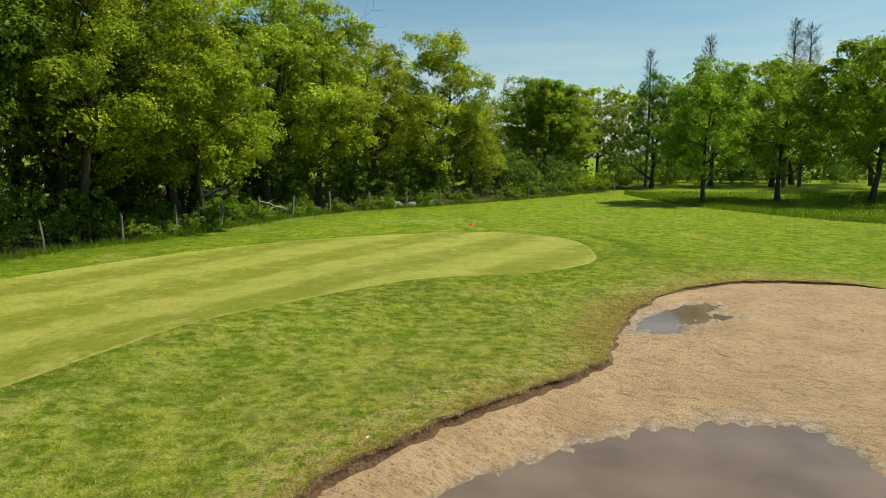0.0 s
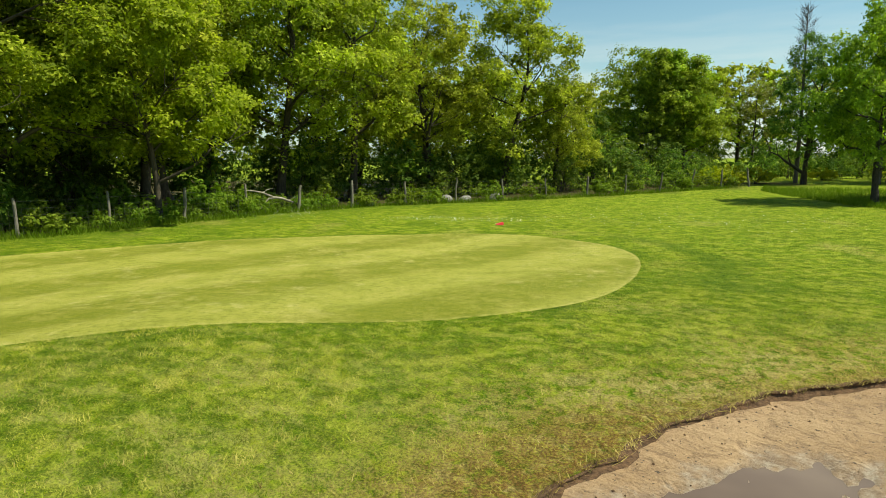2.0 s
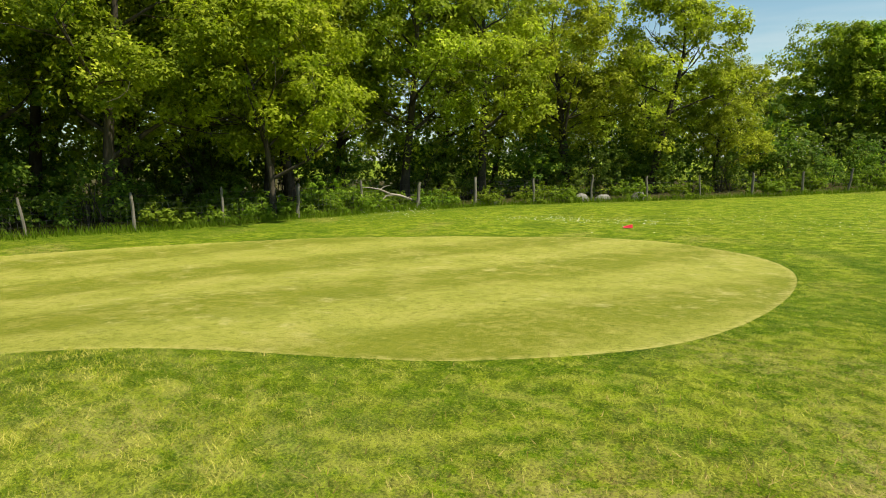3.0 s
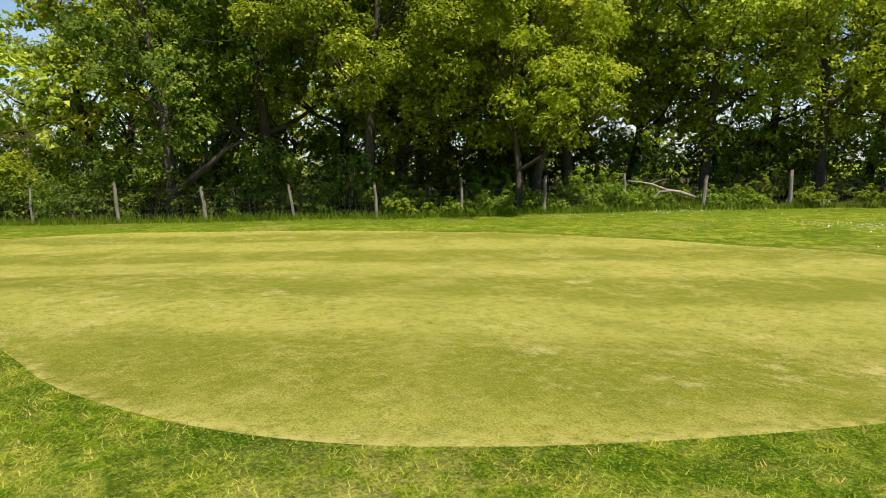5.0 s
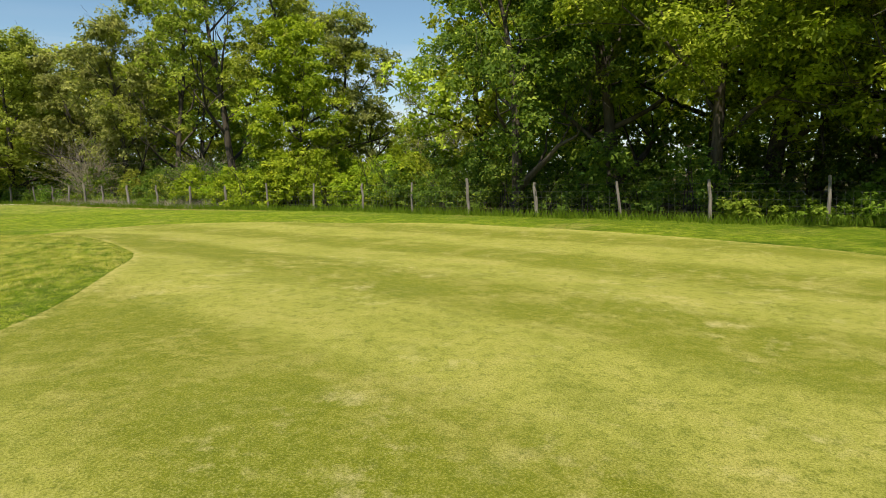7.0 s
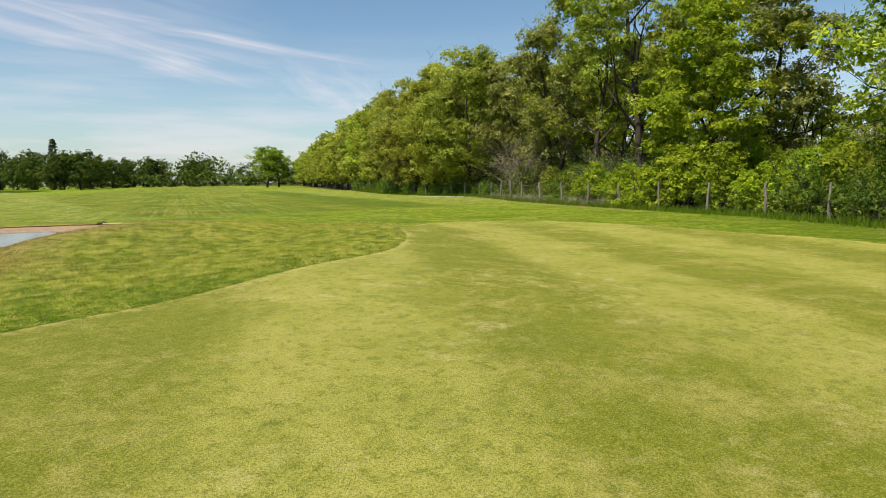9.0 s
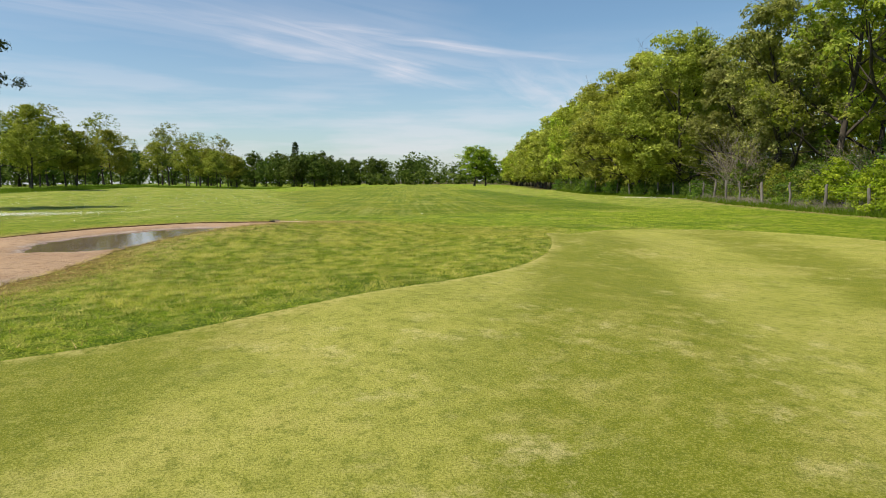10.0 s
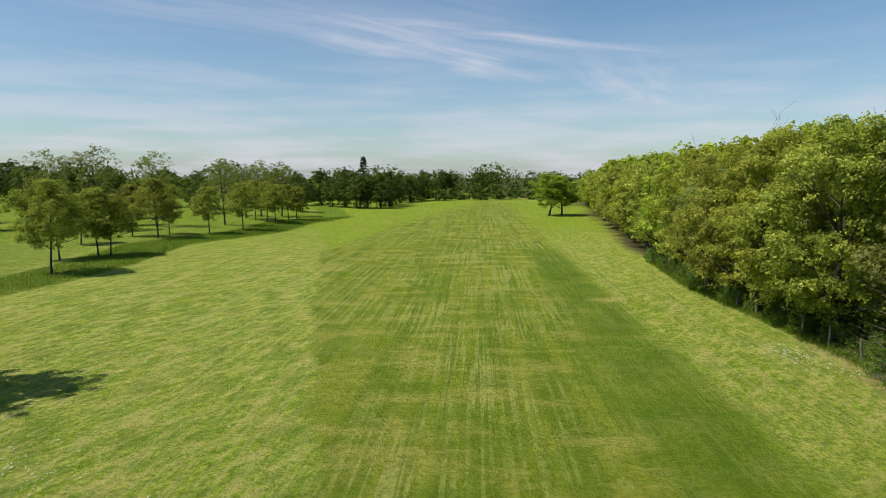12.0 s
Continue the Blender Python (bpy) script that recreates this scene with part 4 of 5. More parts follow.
grey_oak = broad_tree("field_oak", "dull grey-green oak with a dense crown", 15.5, 4.6, 0.6, GREY_LEAF, 61, clumps=180, per=176, fork=0.1, leaf=0.15, puff=1.0, fill=0.5)
pole = broad_tree("poplar_tree", "thin pale-stemmed tree with sparse leaves", 14.0, 2.2, 3.0, THIN_LEAF, 63, clumps=50, per=64, leaf=0.1, bark=PALE_BARK, girth=0.11, fork=0.25, puff=0.7, fill=0.2, deep=2)
mid_wood = broad_tree("oak_tree", "leafy oak a little way inside the wood", 14.0, 5.2, 1.8, OAK_LEAF, 71, clumps=90, per=96, leaf=0.2, puff=1.3, deep=2)
far_oak = broad_tree("oak_tree", "leafy oak in the depth of the wood", 13.5, 5.4, 1.0, OAK_LEAF, 77, clumps=70, per=40, leaf=0.36, puff=1.4, deep=2)
far_olive = broad_tree("oak_tree", "olive-green oak in the long wood along the fairway", 15.0, 5.6, 0.6, OLIVE_LEAF, 83, clumps=100, per=104, leaf=0.3, fork=0.08, puff=1.5, deep=2, fill=0.65)
far_green = broad_tree("oak_tree", "mid-green oak in the long wood along the fairway", 14.5, 5.0, 0.6, OAK_LEAF, 85, clumps=100, per=104, leaf=0.28, fork=0.08, puff=1.4, deep=2, fill=0.65)

limb_oak = broad_tree("limb_oak", "tall oak with crooked open limbs and thin light leaves", 16.5, 4.8, 3.0, LIMB_LEAF, 129, clumps=160, per=128, leaf=0.12, puff=0.72, fill=0.2, girth=0.25, fork=0.18)
line_tree = broad_tree("line_tree", "dark green broad-leaved tree in a distant tree line", 12.0, 5.0, 0.3, FAR_LEAF, 87, clumps=85, per=64, leaf=0.36, fork=0.14, puff=1.7, deep=2, fill=0.75)

# wood edge behind the fence: kind, metres behind the fence, y, scale
FRONT = [(oak_b, 8.2, 51.8, 0.9), (oak_a, 5.0, 43.5, 0.98), (oak_a, 7.2, 47.6, 1.0), (oak_b, 6.5, 39.5, 1.06), (oak_a, 4.5, 36.5, 1.02),
         (spring, 0.5, 33.6, 1.06), (oak_b, 5.5, 31.0, 1.15), (bright_oak, 2.4, 28.8, 1.04), (oak_c, 3.0, 25.4, 1.02), (oak_c, 1.6, 21.6, 0.85),
         (maple, 3.6, 7.6, 1.0), (limb_oak, 9.0, 5.0, 1.08), (limb_oak, 7.0, 0.2, 1.12), (grey_oak, 11.5, 7.0, 0.9), (limb_oak, 7.0, -6.5, 0.98), (grey_oak, 5.0, -11.0, 1.02), (grey_oak, 5.0, -17.5, 1.02), (olive, 2.0, -24.5, 1.04), (olive_b, 1.6, -31.5, 1.02),
         (olive, 1.6, -38.5, 0.96), (grey_oak, 2.4, -45.0, 0.88), (olive_b, 2.6, -51.0, 0.92)]
used = set()
for proto, back, y, s in FRONT:
    x = float(fence_x(y)) - back
    if proto not in used:
        used.add(proto)
        put_proto(proto, x, y, s, R.uniform(0, 6.28))
    else:
        scatter_copy(proto, x, y, s, rnd=R, tall=R.uniform(0.94, 1.08), group="wood along the fence")
# single oaks at the north end of the wood
scatter_copy(oak_a, -1.0, 55.3, 0.96, turn=2.0, tall=1.0, group="wood along the fence")
scatter_copy(oak_b, 2.6, 58.5, 0.66, turn=0.4, group="wood along the fence")
for proto, x, y, s in ((oak_b, -9.5, 60.5, 0.92), (oak_a, -13.0, 58.0, 0.98), (mid_wood, -10.4, 68.0, 0.95), (mid_wood, -3.0, 70.0, 0.8)):
    scatter_copy(proto, x, y, s, rnd=R, group="wood along the fence")

# second and further rows
for y in np.arange(48, 20, -4.6):
    for back, proto in ((11 + R.uniform(-1.5, 1.5), mid_wood), (19 + R.uniform(-2, 2), far_oak)):
        yy = y + R.uniform(-1.5, 1.5)
        scatter_copy(proto, float(fence_x(yy)) - back, yy, R.uniform(0.92, 1.12), rnd=R, group="wood along the fence")
put_proto(far_oak, -52.0, 34.0)
put_proto(mid_wood, -30.0, 20.0, 0.95)
for y in np.arange(-8, -60, -7.0):
    for back in (12, 20):
        scatter_copy(far_oak, float(fence_x(y)) - back + R.uniform(-1.5, 1.5), y + R.uniform(-2, 2), R.uniform(0.95, 1.1) + (0.16 if y < -24 else 0.0), rnd=R, group="wood along the fence")
for i in range(9):
    y = -14 + 3.2 * i
    scatter_copy(mid_wood, float(fence_x(y)) - 15 + R.uniform(-2, 2), y + R.uniform(-1, 1), R.uniform(0.42, 0.52), rnd=R, group="wood along the fence")
# the thin, light stand in the gap
put_proto(pole, -42.0, 14.0, 0.95)
for i in range(17):
    scatter_copy(pole, R.uniform(-58, -37), R.uniform(0, 19), R.uniform(0.6, 0.95), rnd=R, group="thin stand in the gap")
for y in (-2.0, 3.0, 8.0, 13.0, 18.0, 23.0):
    scatter_copy(far_oak, -70.0 + R.uniform(-3, 3), y, 0.62, rnd=R, group="wood along the fence")
# the long wood along the fairway
put_proto(far_olive, float(fence_x(-64.0)) - 3.6, -64.0, 0.9)
put_proto(far_green, float(fence_x(-57.5)) - 2.6, -57.5, 0.9)
y = -70.0
while y > -215:
    scatter_copy(R.choice((far_olive, far_green, far_green)), float(fence_x(y)) - 3.8 + R.uniform(-1, 1), y + R.uniform(-1.5, 1.5), R.uniform(0.80, 1.0), rnd=R, group="wood along the fairway")
    scatter_copy(far_oak, float(fence_x(y)) - 13 + R.uniform(-1, 1), y + R.uniform(-1.5, 1.5), R.uniform(1.08, 1.24), rnd=R, group="wood along the fairway")
    y -= 6.6

# ---- free-standing trees ----
mid_oak = broad_tree("oak_tree", "free-standing oak in full green leaf on the grass", 13.0, 4.8, 2.4, MID_LEAF, 91, clumps=160, per=192, leaf=0.16, fork=0.2, puff=1.1, girth=0.27, deep=2, fill=0.5)
put_proto(mid_oak, 9.4, 71.6, 0.92)
for x, y, s, tall in ((11.5, 72.8, 1.0, 1.0), (13.4, 72.6, 0.92, 1.0), (20.7, 50.0, 0.78, 1.2), (28.2, 53.0, 0.86, 1.1), (34.4, 50.5, 1.0, 1.1), (41.5, 54.0, 1.2, 1.0)):
    scatter_copy(mid_oak, x, y, s, tall=tall, rnd=R, group="trees north of the green")
scatter_copy(oak_c, 22.6, 68.5, 0.74, tall=1.1, rnd=R, group="trees north of the green")
for x, y, s in ((45.5, 63.0, 1.2), (52.0, 58.0, 1.2), (30.5, 72.0, 1.05), (37.0, 71.0, 1.1), (42.0, 76.0, 1.15), (49.0, 72.0, 1.15)):
    scatter_copy(mid_wood, x, y, s, rnd=R, group="trees north of the green")
for i in range(22):
    scatter_copy(far_oak, -8 + 4.4 * i + R.uniform(-2, 2), 91 + 0.3 * i + R.uniform(-4, 4), R.uniform(0.75, 1.0), rnd=R, group="trees north of the green")
for x, y, s in ((-70.3, -150.0, 1.2), (-75.5, -153.7, 1.1)):
    scatter_copy(mid_oak, x, y, s, tall=0.82, rnd=R, group="pair of trees beside the fairway")

row_tree = broad_tree("row_tree", "young slender-stemmed tree with a hazy wide crown", 11.5, 4.2, 3.1, ROW_LEAF, 101, clumps=170, per=96, leaf=0.155, fork=0.3, girth=0.15, puff=0.98, deep=2, fill=0.65)
tall_row = broad_tree("row_tree", "tall thin-leaved tree with a fan of fine branches", 14.5, 4.2, 4.2, THIN_LEAF, 107, clumps=210, per=56, leaf=0.12, fork=0.3, girth=0.2, puff=0.65, fill=0.5)
put_proto(row_tree, 21.8, -62.0, 0.84)
for x, y, s in ((24.6, -72.8, 0.84), (20.9, -74.9, 0.88), (19.7, -75.6, 0.8), (23.1, -100.8, 0.68), (18.6, -97.9, 0.97), (18.1, -104.2, 0.7), (12.0, -107.6, 0.85), (7.0, -116.9, 0.93), (6.5, -145.4, 0.95), (3.7, -141.0, 0.95), (1.6, -137.0, 0.9),
                (-1.0, -150.0, 0.9), (-3.0, -150.0, 0.85), (29.0, -126.0, 0.85), (27.5, -90.0, 0.75)):
    scatter_copy(row_tree, x, y, s * 1.08, tall=0.92, rnd=R, group="row of trees beside the fairway")
put_proto(tall_row, 23.4, -121.0, 1.0)
scatter_copy(tall_row, 22.5, 86.0, 0.76, rnd=R, group="trees north of the green")
for x, y, s in ((11.5, -127.5, 0.95), (15.6, -162.0, 1.0), (39.0, -112.0, 1.0), (31.5, -113.0, 1.05), (6.0, -160.0, 1.0), (1.0, -165.0, 1.0), (9.0, -150.0, 0.9)):
    scatter_copy(tall_row, x, y, s, rnd=R, group="row of trees beside the fairway")


# ---- undergrowth ----
def shrub(name, label, height, radius, mat, seed, clumps=40, per=60, leaf=0.11, stems=7, bark=None, category="shrub", skirt=0.15):
    """A bush: arching stems from the ground and leaf clumps heaped over them."""
    rs, rnd = np.random.RandomState(seed), random.Random(seed)
    verts, faces = [], []
    for i in range(stems):
        w, reach = rnd.uniform(0, 6.28), radius * rnd.uniform(0.3, 0.9)
        p0 = Vector((rnd.gauss(0, 0.12 * radius), rnd.gauss(0, 0.12 * radius), -0.1))
        top = Vector((math.cos(w) * reach, math.sin(w) * reach, height * rnd.uniform(0.6, 0.95)))
        mid = p0.lerp(top, 0.5) + Vector((0, 0, height * 0.16))
        tube(verts, faces, [p0, p0.lerp(mid, 0.6), mid, top], [0.03, 0.024, 0.018, 0.006], 4)
    w, r = rs.uniform(0, 6.28, clumps), radius * np.sqrt(rs.uniform(0, 1, clumps)) * 0.9
    dome = height * np.sqrt(np.clip(1 - (r / radius) ** 2, 0.06, 1))
    cen = np.stack([np.cos(w) * r, np.sin(w) * r, dome * rs.uniform(skirt, 0.95, clumps)], 1)
    size = rs.uniform(0.16, 0.30, (clumps, 1)) * np.array([[1.0, 1.0, 0.8]]) * (0.6 * radius + 0.4 * height)
    root = tagged(new(name), label, category)
    part("stemwork", (verts, faces, bark or BARK, True), root)
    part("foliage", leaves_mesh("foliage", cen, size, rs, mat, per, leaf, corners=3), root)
    return root


bramble = shrub("bramble_bush", "bright green bramble bush behind the wire fence", 1.5, 1.5, BUSH_LEAF, 201, clumps=46, per=63, leaf=0.115)
thicket = shrub("dark_shrub", "leafy shrub in the wood, its leaves coloured dark for shade", 3.2, 2.0, SHADED_LEAF, 211, clumps=50, per=63, leaf=0.115)
hazel = shrub("hazel_bush", "tall hazel bush under the oaks", 5.5, 2.6, SHADED_LEAF, 221, clumps=60, per=40, leaf=0.175, stems=8, skirt=0.05)
pale_hazel = shrub("hazel_bush", "pale grey-green bush in the light gap", 4.6, 2.2, LIMB_LEAF, 225, clumps=60, per=64, leaf=0.125, stems=9, skirt=0.05)
sapling = shrub("bright_bush", "bright yellow-green bush by the fence", 2.4, 1.7, FRESH_LEAF, 231, clumps=50, per=98, leaf=0.095)
broom = shrub("broom_bush", "broom bush covered in yellow flowers", 1.6, 1.5, BROOM_FLOWER, 241, clumps=46, per=98, leaf=0.075)


def heath(name, label, height, radius, seed, twigs=260, category="shrub"):
    """Bare grey brush: many thin twigs that fork."""
    rnd = random.Random(seed)
    verts, faces = [], []
    for i in range(twigs):
        w, r = rnd.uniform(0, 6.28), radius * math.sqrt(rnd.random()) * 0.5
        p = Vector((math.cos(w) * r, math.sin(w) * r, -0.05 if height < 3 else height * rnd.uniform(0.0, 0.5)))
        d = Vector((math.cos(w) * rnd.uniform(0.1, 0.9), math.sin(w) * rnd.uniform(0.1, 0.9), rnd.uniform(0.5, 1.1))).normalized()
        path = [p]
        for k in range(4):
            d = (d + Vector((rnd.gauss(0, 0.38), rnd.gauss(0, 0.38), rnd.gauss(-0.05, 0.25)))).normalized()
            p = p + d * height * rnd.uniform(0.13, 0.24)
            p.z = max(p.z, 0.03)
            path.append(p)
        t = 0.014 * max(1.0, height / 4)
        tube(verts, faces, path, [t, t * 0.8, t * 0.6, t * 0.4, t * 0.2], 3)
    root = tagged(new(name), label, category)
    part("branchwork", (verts, faces, GREY_TWIG), root)
    return root


brush = heath("dry_brush", "heap of dry grey brushwood along the fence", 1.5, 2.2, 251)
bare_bush = heath("bare_tree", "leafless grey bushy tree at the wood edge", 6.0, 3.0, 261, twigs=230, category="tree")

placed = set()


def set_out(proto, spots, group):
    for x, y, s in spots:
        if proto not in placed:
            placed.add(proto)
            put_proto(proto, x, y, s, R.uniform(0, 6.28))
        else:
            scatter_copy(proto, x, y, s, rnd=R, tall=R.uniform(0.85, 1.15), group=group)


def behind(y0, y1, step, lo, hi, smin, smax):
    spots, y = [], y0
    while y < y1:
        spots.append((float(fence_x(y)) - R.uniform(lo, hi), y, R.uniform(smin, smax)))
        y += step * R.uniform(0.7, 1.3)
    return spots


set_out(bramble, behind(29.5, 47, 1.4, 0.35, 0.9, 0.7, 1.0) + behind(47, 66, 2.2, 0.9, 2.5, 0.8, 1.2) + behind(31, 45, 2.6, 2.2, 4.0, 0.9, 1.4), "brambles along the fence")
set_out(thicket, behind(15, 31, 1.7, 1.3, 2.4, 0.75, 1.1) + behind(16, 66, 3.3, 5.0, 9.0, 0.9, 1.3) + behind(-60, -20, 3.4, 1.0, 2.6, 0.6, 0.95), "shaded shrubs in the wood")
set_out(hazel, behind(14, 70, 4.2, 9.0, 14.0, 0.8, 1.15) + behind(-16, 2, 2.6, 5.0, 11.0, 0.7, 1.0) + behind(14, 70, 5.0, 19.0, 24.0, 0.9, 1.2), "tall bushes under the oaks")
set_out(pale_hazel, behind(-8, 17, 1.6, 2.8, 8.0, 0.55, 0.95) + behind(-12, 18, 2.4, 8.0, 16.0, 0.7, 1.1), "pale bushes in the gap")
set_out(sapling, behind(1, 16, 1.5, 0.9, 3.0, 0.75, 1.25) + behind(4, 16, 3.0, 4.0, 9.0, 1.0, 1.5), "bright bushes by the fence")
set_out(brush, behind(-17, 3, 2.2, 0.3, 1.6, 0.6, 0.95), "brushwood along the fence")
set_out(bare_bush, [(float(fence_x(-13.0)) - 2.6, -13.0, 0.9), (float(fence_x(-1.0)) - 4.5, -1.0, 0.6)], "bare bushes at the wood edge")
set_out(bramble, behind(-20, 2, 3.0, 1.2, 2.8, 0.6, 0.9), "brambles along the fence")
set_out(thicket, behind(-18, 6, 2.2, 2.5, 5.5, 0.7, 1.2), "shaded shrubs in the wood")
set_out(hazel, behind(45, 62, 3.0, 6.0, 12.0, 0.7, 1.0) + behind(-62, -16, 3.2, 4.5, 8.0, 0.7, 1.0), "tall bushes under the oaks")
set_out(thicket, behind(-62, -16, 2.6, -0.5, 0.6, 0.42, 0.7), "shaded shrubs in the wood")
set_out(brush, behind(-16, 3, 1.8, -0.5, 0.3, 0.45, 0.7), "brushwood along the fence")
set_out(broom, [(14.5, 64.0, 1.0), (16.5, 66.0, 1.1), (19.0, 68.5, 1.0), (26.5, 76.0, 0.9), (34.0, 82.0, 1.0)], "flowering broom")
set_out(hazel, [(14 + 4.5 * i + R.uniform(-1, 1), 84 + 1.2 * i + R.uniform(-3, 3), R.uniform(0.8, 1.1)) for i in range(12)], "hedge beyond the trees")
set_out(thicket, [(17 + 2.4 * i + R.uniform(-1, 1), 79 + R.uniform(-2.5, 2.5), R.uniform(0.8, 1.2)) for i in range(19)], "hedge beyond the trees")


# ---- wire fence ----
def build_fence():
    P = [Vector((x, y, 0)) for x, y in FENCE_LINE]
    rnd = random.Random(17)
    root = tagged(new("wire_fence"), "stock fence of weathered wooden posts and wire netting", "fence")
    stations, posts = [], []
    gap = 3.27
    carry = 0.45
    for a, b in zip(P[:-1], P[1:]):
        length = (b - a).length
        t = carry
        while t < length:
            stations.append(a.lerp(b, t / length)); t += gap
        carry = t - length
    stations = [p for p in stations if -64 < p.y < 64]
    shapes = []
    for k in range(5):
        verts, faces, r = [], [], 0.055 + 0.012 * k * 0.6
        path = [Vector((rnd.gauss(0, 0.012), rnd.gauss(0, 0.012), z)) for z in (-0.3, 0.3, 0.75, 1.2, 1.42)]
        tube(verts, faces, path, [r * f for f in (1.05, 1.0, 0.96, 0.9, 0.78)], 8)
        n = len(verts)
        faces.append(tuple(range(n - 8, n)))
        shapes.append(mesh_from("post", verts, faces, WOOD))
    for i, p in enumerate(stations):
        z = float(rise(p.x, p.y))
        ob = part("post", shapes[rnd.randrange(5)], root)
        ob.matrix_basis = pose(p.x, p.y, z, rnd.gauss(0, 3), rnd.gauss(0, 4), rnd.uniform(0, 360)) @ Matrix.Diagonal((1, 1, rnd.uniform(0.92, 1.06), 1))
        posts.append(Vector((p.x, p.y, z)))
    verts, faces = [], []
    for h in (0.12, 0.32, 0.52, 0.74, 0.98, 1.24):
        for a, b in zip(posts[:-1], posts[1:]):
            up = Vector((0, 0, h))
            mid = a.lerp(b, 0.5) + up + Vector((0, 0, -0.03))
            tube(verts, faces, [a + up, mid, b + up], [0.0035] * 3, 3)
    part("wire", (verts, faces, WIRE), root, "rusting horizontal wire strands")
    verts, faces = [], []
    for a, b in zip(posts[:-1], posts[1:]):
        if a.y < -12:
            continue
        for k in range(1, 16):
            q = a.lerp(b, k / 16)
            tube(verts, faces, [q + Vector((0, 0, 0.1)), q + Vector((0, 0, 0.97))], [0.0022] * 2, 3)
    part("netting", (verts, faces, WIRE), root, "upright wires of the stock netting")


build_fence()


def build_fallen_branch():
    verts, faces = [], []
    tube(verts, faces, [(-11.11, 37.7, 1.21), (-10.95, 38.1, 1.17), (-10.74, 38.6, 1.06), (-10.53, 39.23, 0.81), (-10.3, 39.75, 0.72), (-10.12, 40.1, 0.58), (-9.85, 40.6, 0.38), (-9.5, 41.1, 0.1)], [0.018, 0.03, 0.045, 0.058, 0.062, 0.06, 0.05, 0.025], 7)
    tube(verts, faces, [(-10.4, 39.5, 0.78), (-10.62, 38.95, 0.74), (-10.8, 38.52, 0.36), (-10.9, 38.3, 0.06)], [0.045, 0.05, 0.045, 0.03], 6)
    tube(verts, faces, [(-10.74, 38.6, 1.06), (-10.62, 38.85, 1.2), (-10.5, 39.2, 1.24)], [0.025, 0.016, 0.007], 5)
    tube(verts, faces, [(-10.12, 40.1, 0.6), (-9.95, 40.3, 0.72), (-9.7, 40.5, 0.7)], [0.03, 0.02, 0.008], 5)
    tagged(part("fallen_branch", (verts, faces, DEADWOOD, True)), "bleached forked branch fallen against the fence", "branch")


build_fallen_branch()


# ---- conifers ----
def bare_conifer(name, label, height, seed):
    """A dead spindle-shaped conifer: whorls of thin rising twigs."""
    rnd = random.Random(seed)
    verts, faces = [], []
    tube(verts, faces, [(0, 0, -0.2), (0.1, 0, height * 0.35), (0.05, 0.1, height * 0.7), (0, 0, height)], [0.2, 0.16, 0.09, 0.02], 7)
    z = height * 0.4
    while z < height * 0.97:
        f = 1 - z / height
        for k in range(7):
            w = rnd.uniform(0, 6.28)
            reach = (0.35 + 3.6 * f) * rnd.uniform(0.6, 1.0)
            d = Vector((math.cos(w), math.sin(w), 0))
            p0 = Vector((0.05, 0.05, z))
            p1, p2 = p0 + d * reach * 0.55 + Vector((0, 0, 0.25 * reach)), p0 + d * reach * 0.95 + Vector((0, 0, 0.85 * reach))
            tube(verts, faces, [p0, p1, p2], [0.020, 0.013, 0.005], 3)
            for j in range(5):
                q = p0.lerp(p2, rnd.uniform(0.3, 0.95))
                tube(verts, faces, [q, q + d * rnd.uniform(0, 0.3) + Vector((rnd.gauss(0, 0.2), rnd.gauss(0, 0.2), rnd.uniform(0.1, 0.55)))], [0.010, 0.004], 3)
        z += rnd.uniform(0.22, 0.38)
    root = tagged(new(name), label, "tree")
    part("trunk", (verts, faces, DEAD_TWIG), root)
    return root


larch = bare_conifer("bare_conifer", "leafless grey conifer rising above the oaks", 15.5, 301)
put_proto(larch, 22.6, 70.5, 0.97)
scatter_copy(larch, 28.4, 69.0, 1.08, rnd=R, group="bare conifers")
scatter_copy(larch, 37.5, 69.5, 1.2, rnd=R, group="bare conifers")
scatter_copy(larch, 39.8, 70.5, 1.18, rnd=R, group="bare conifers")


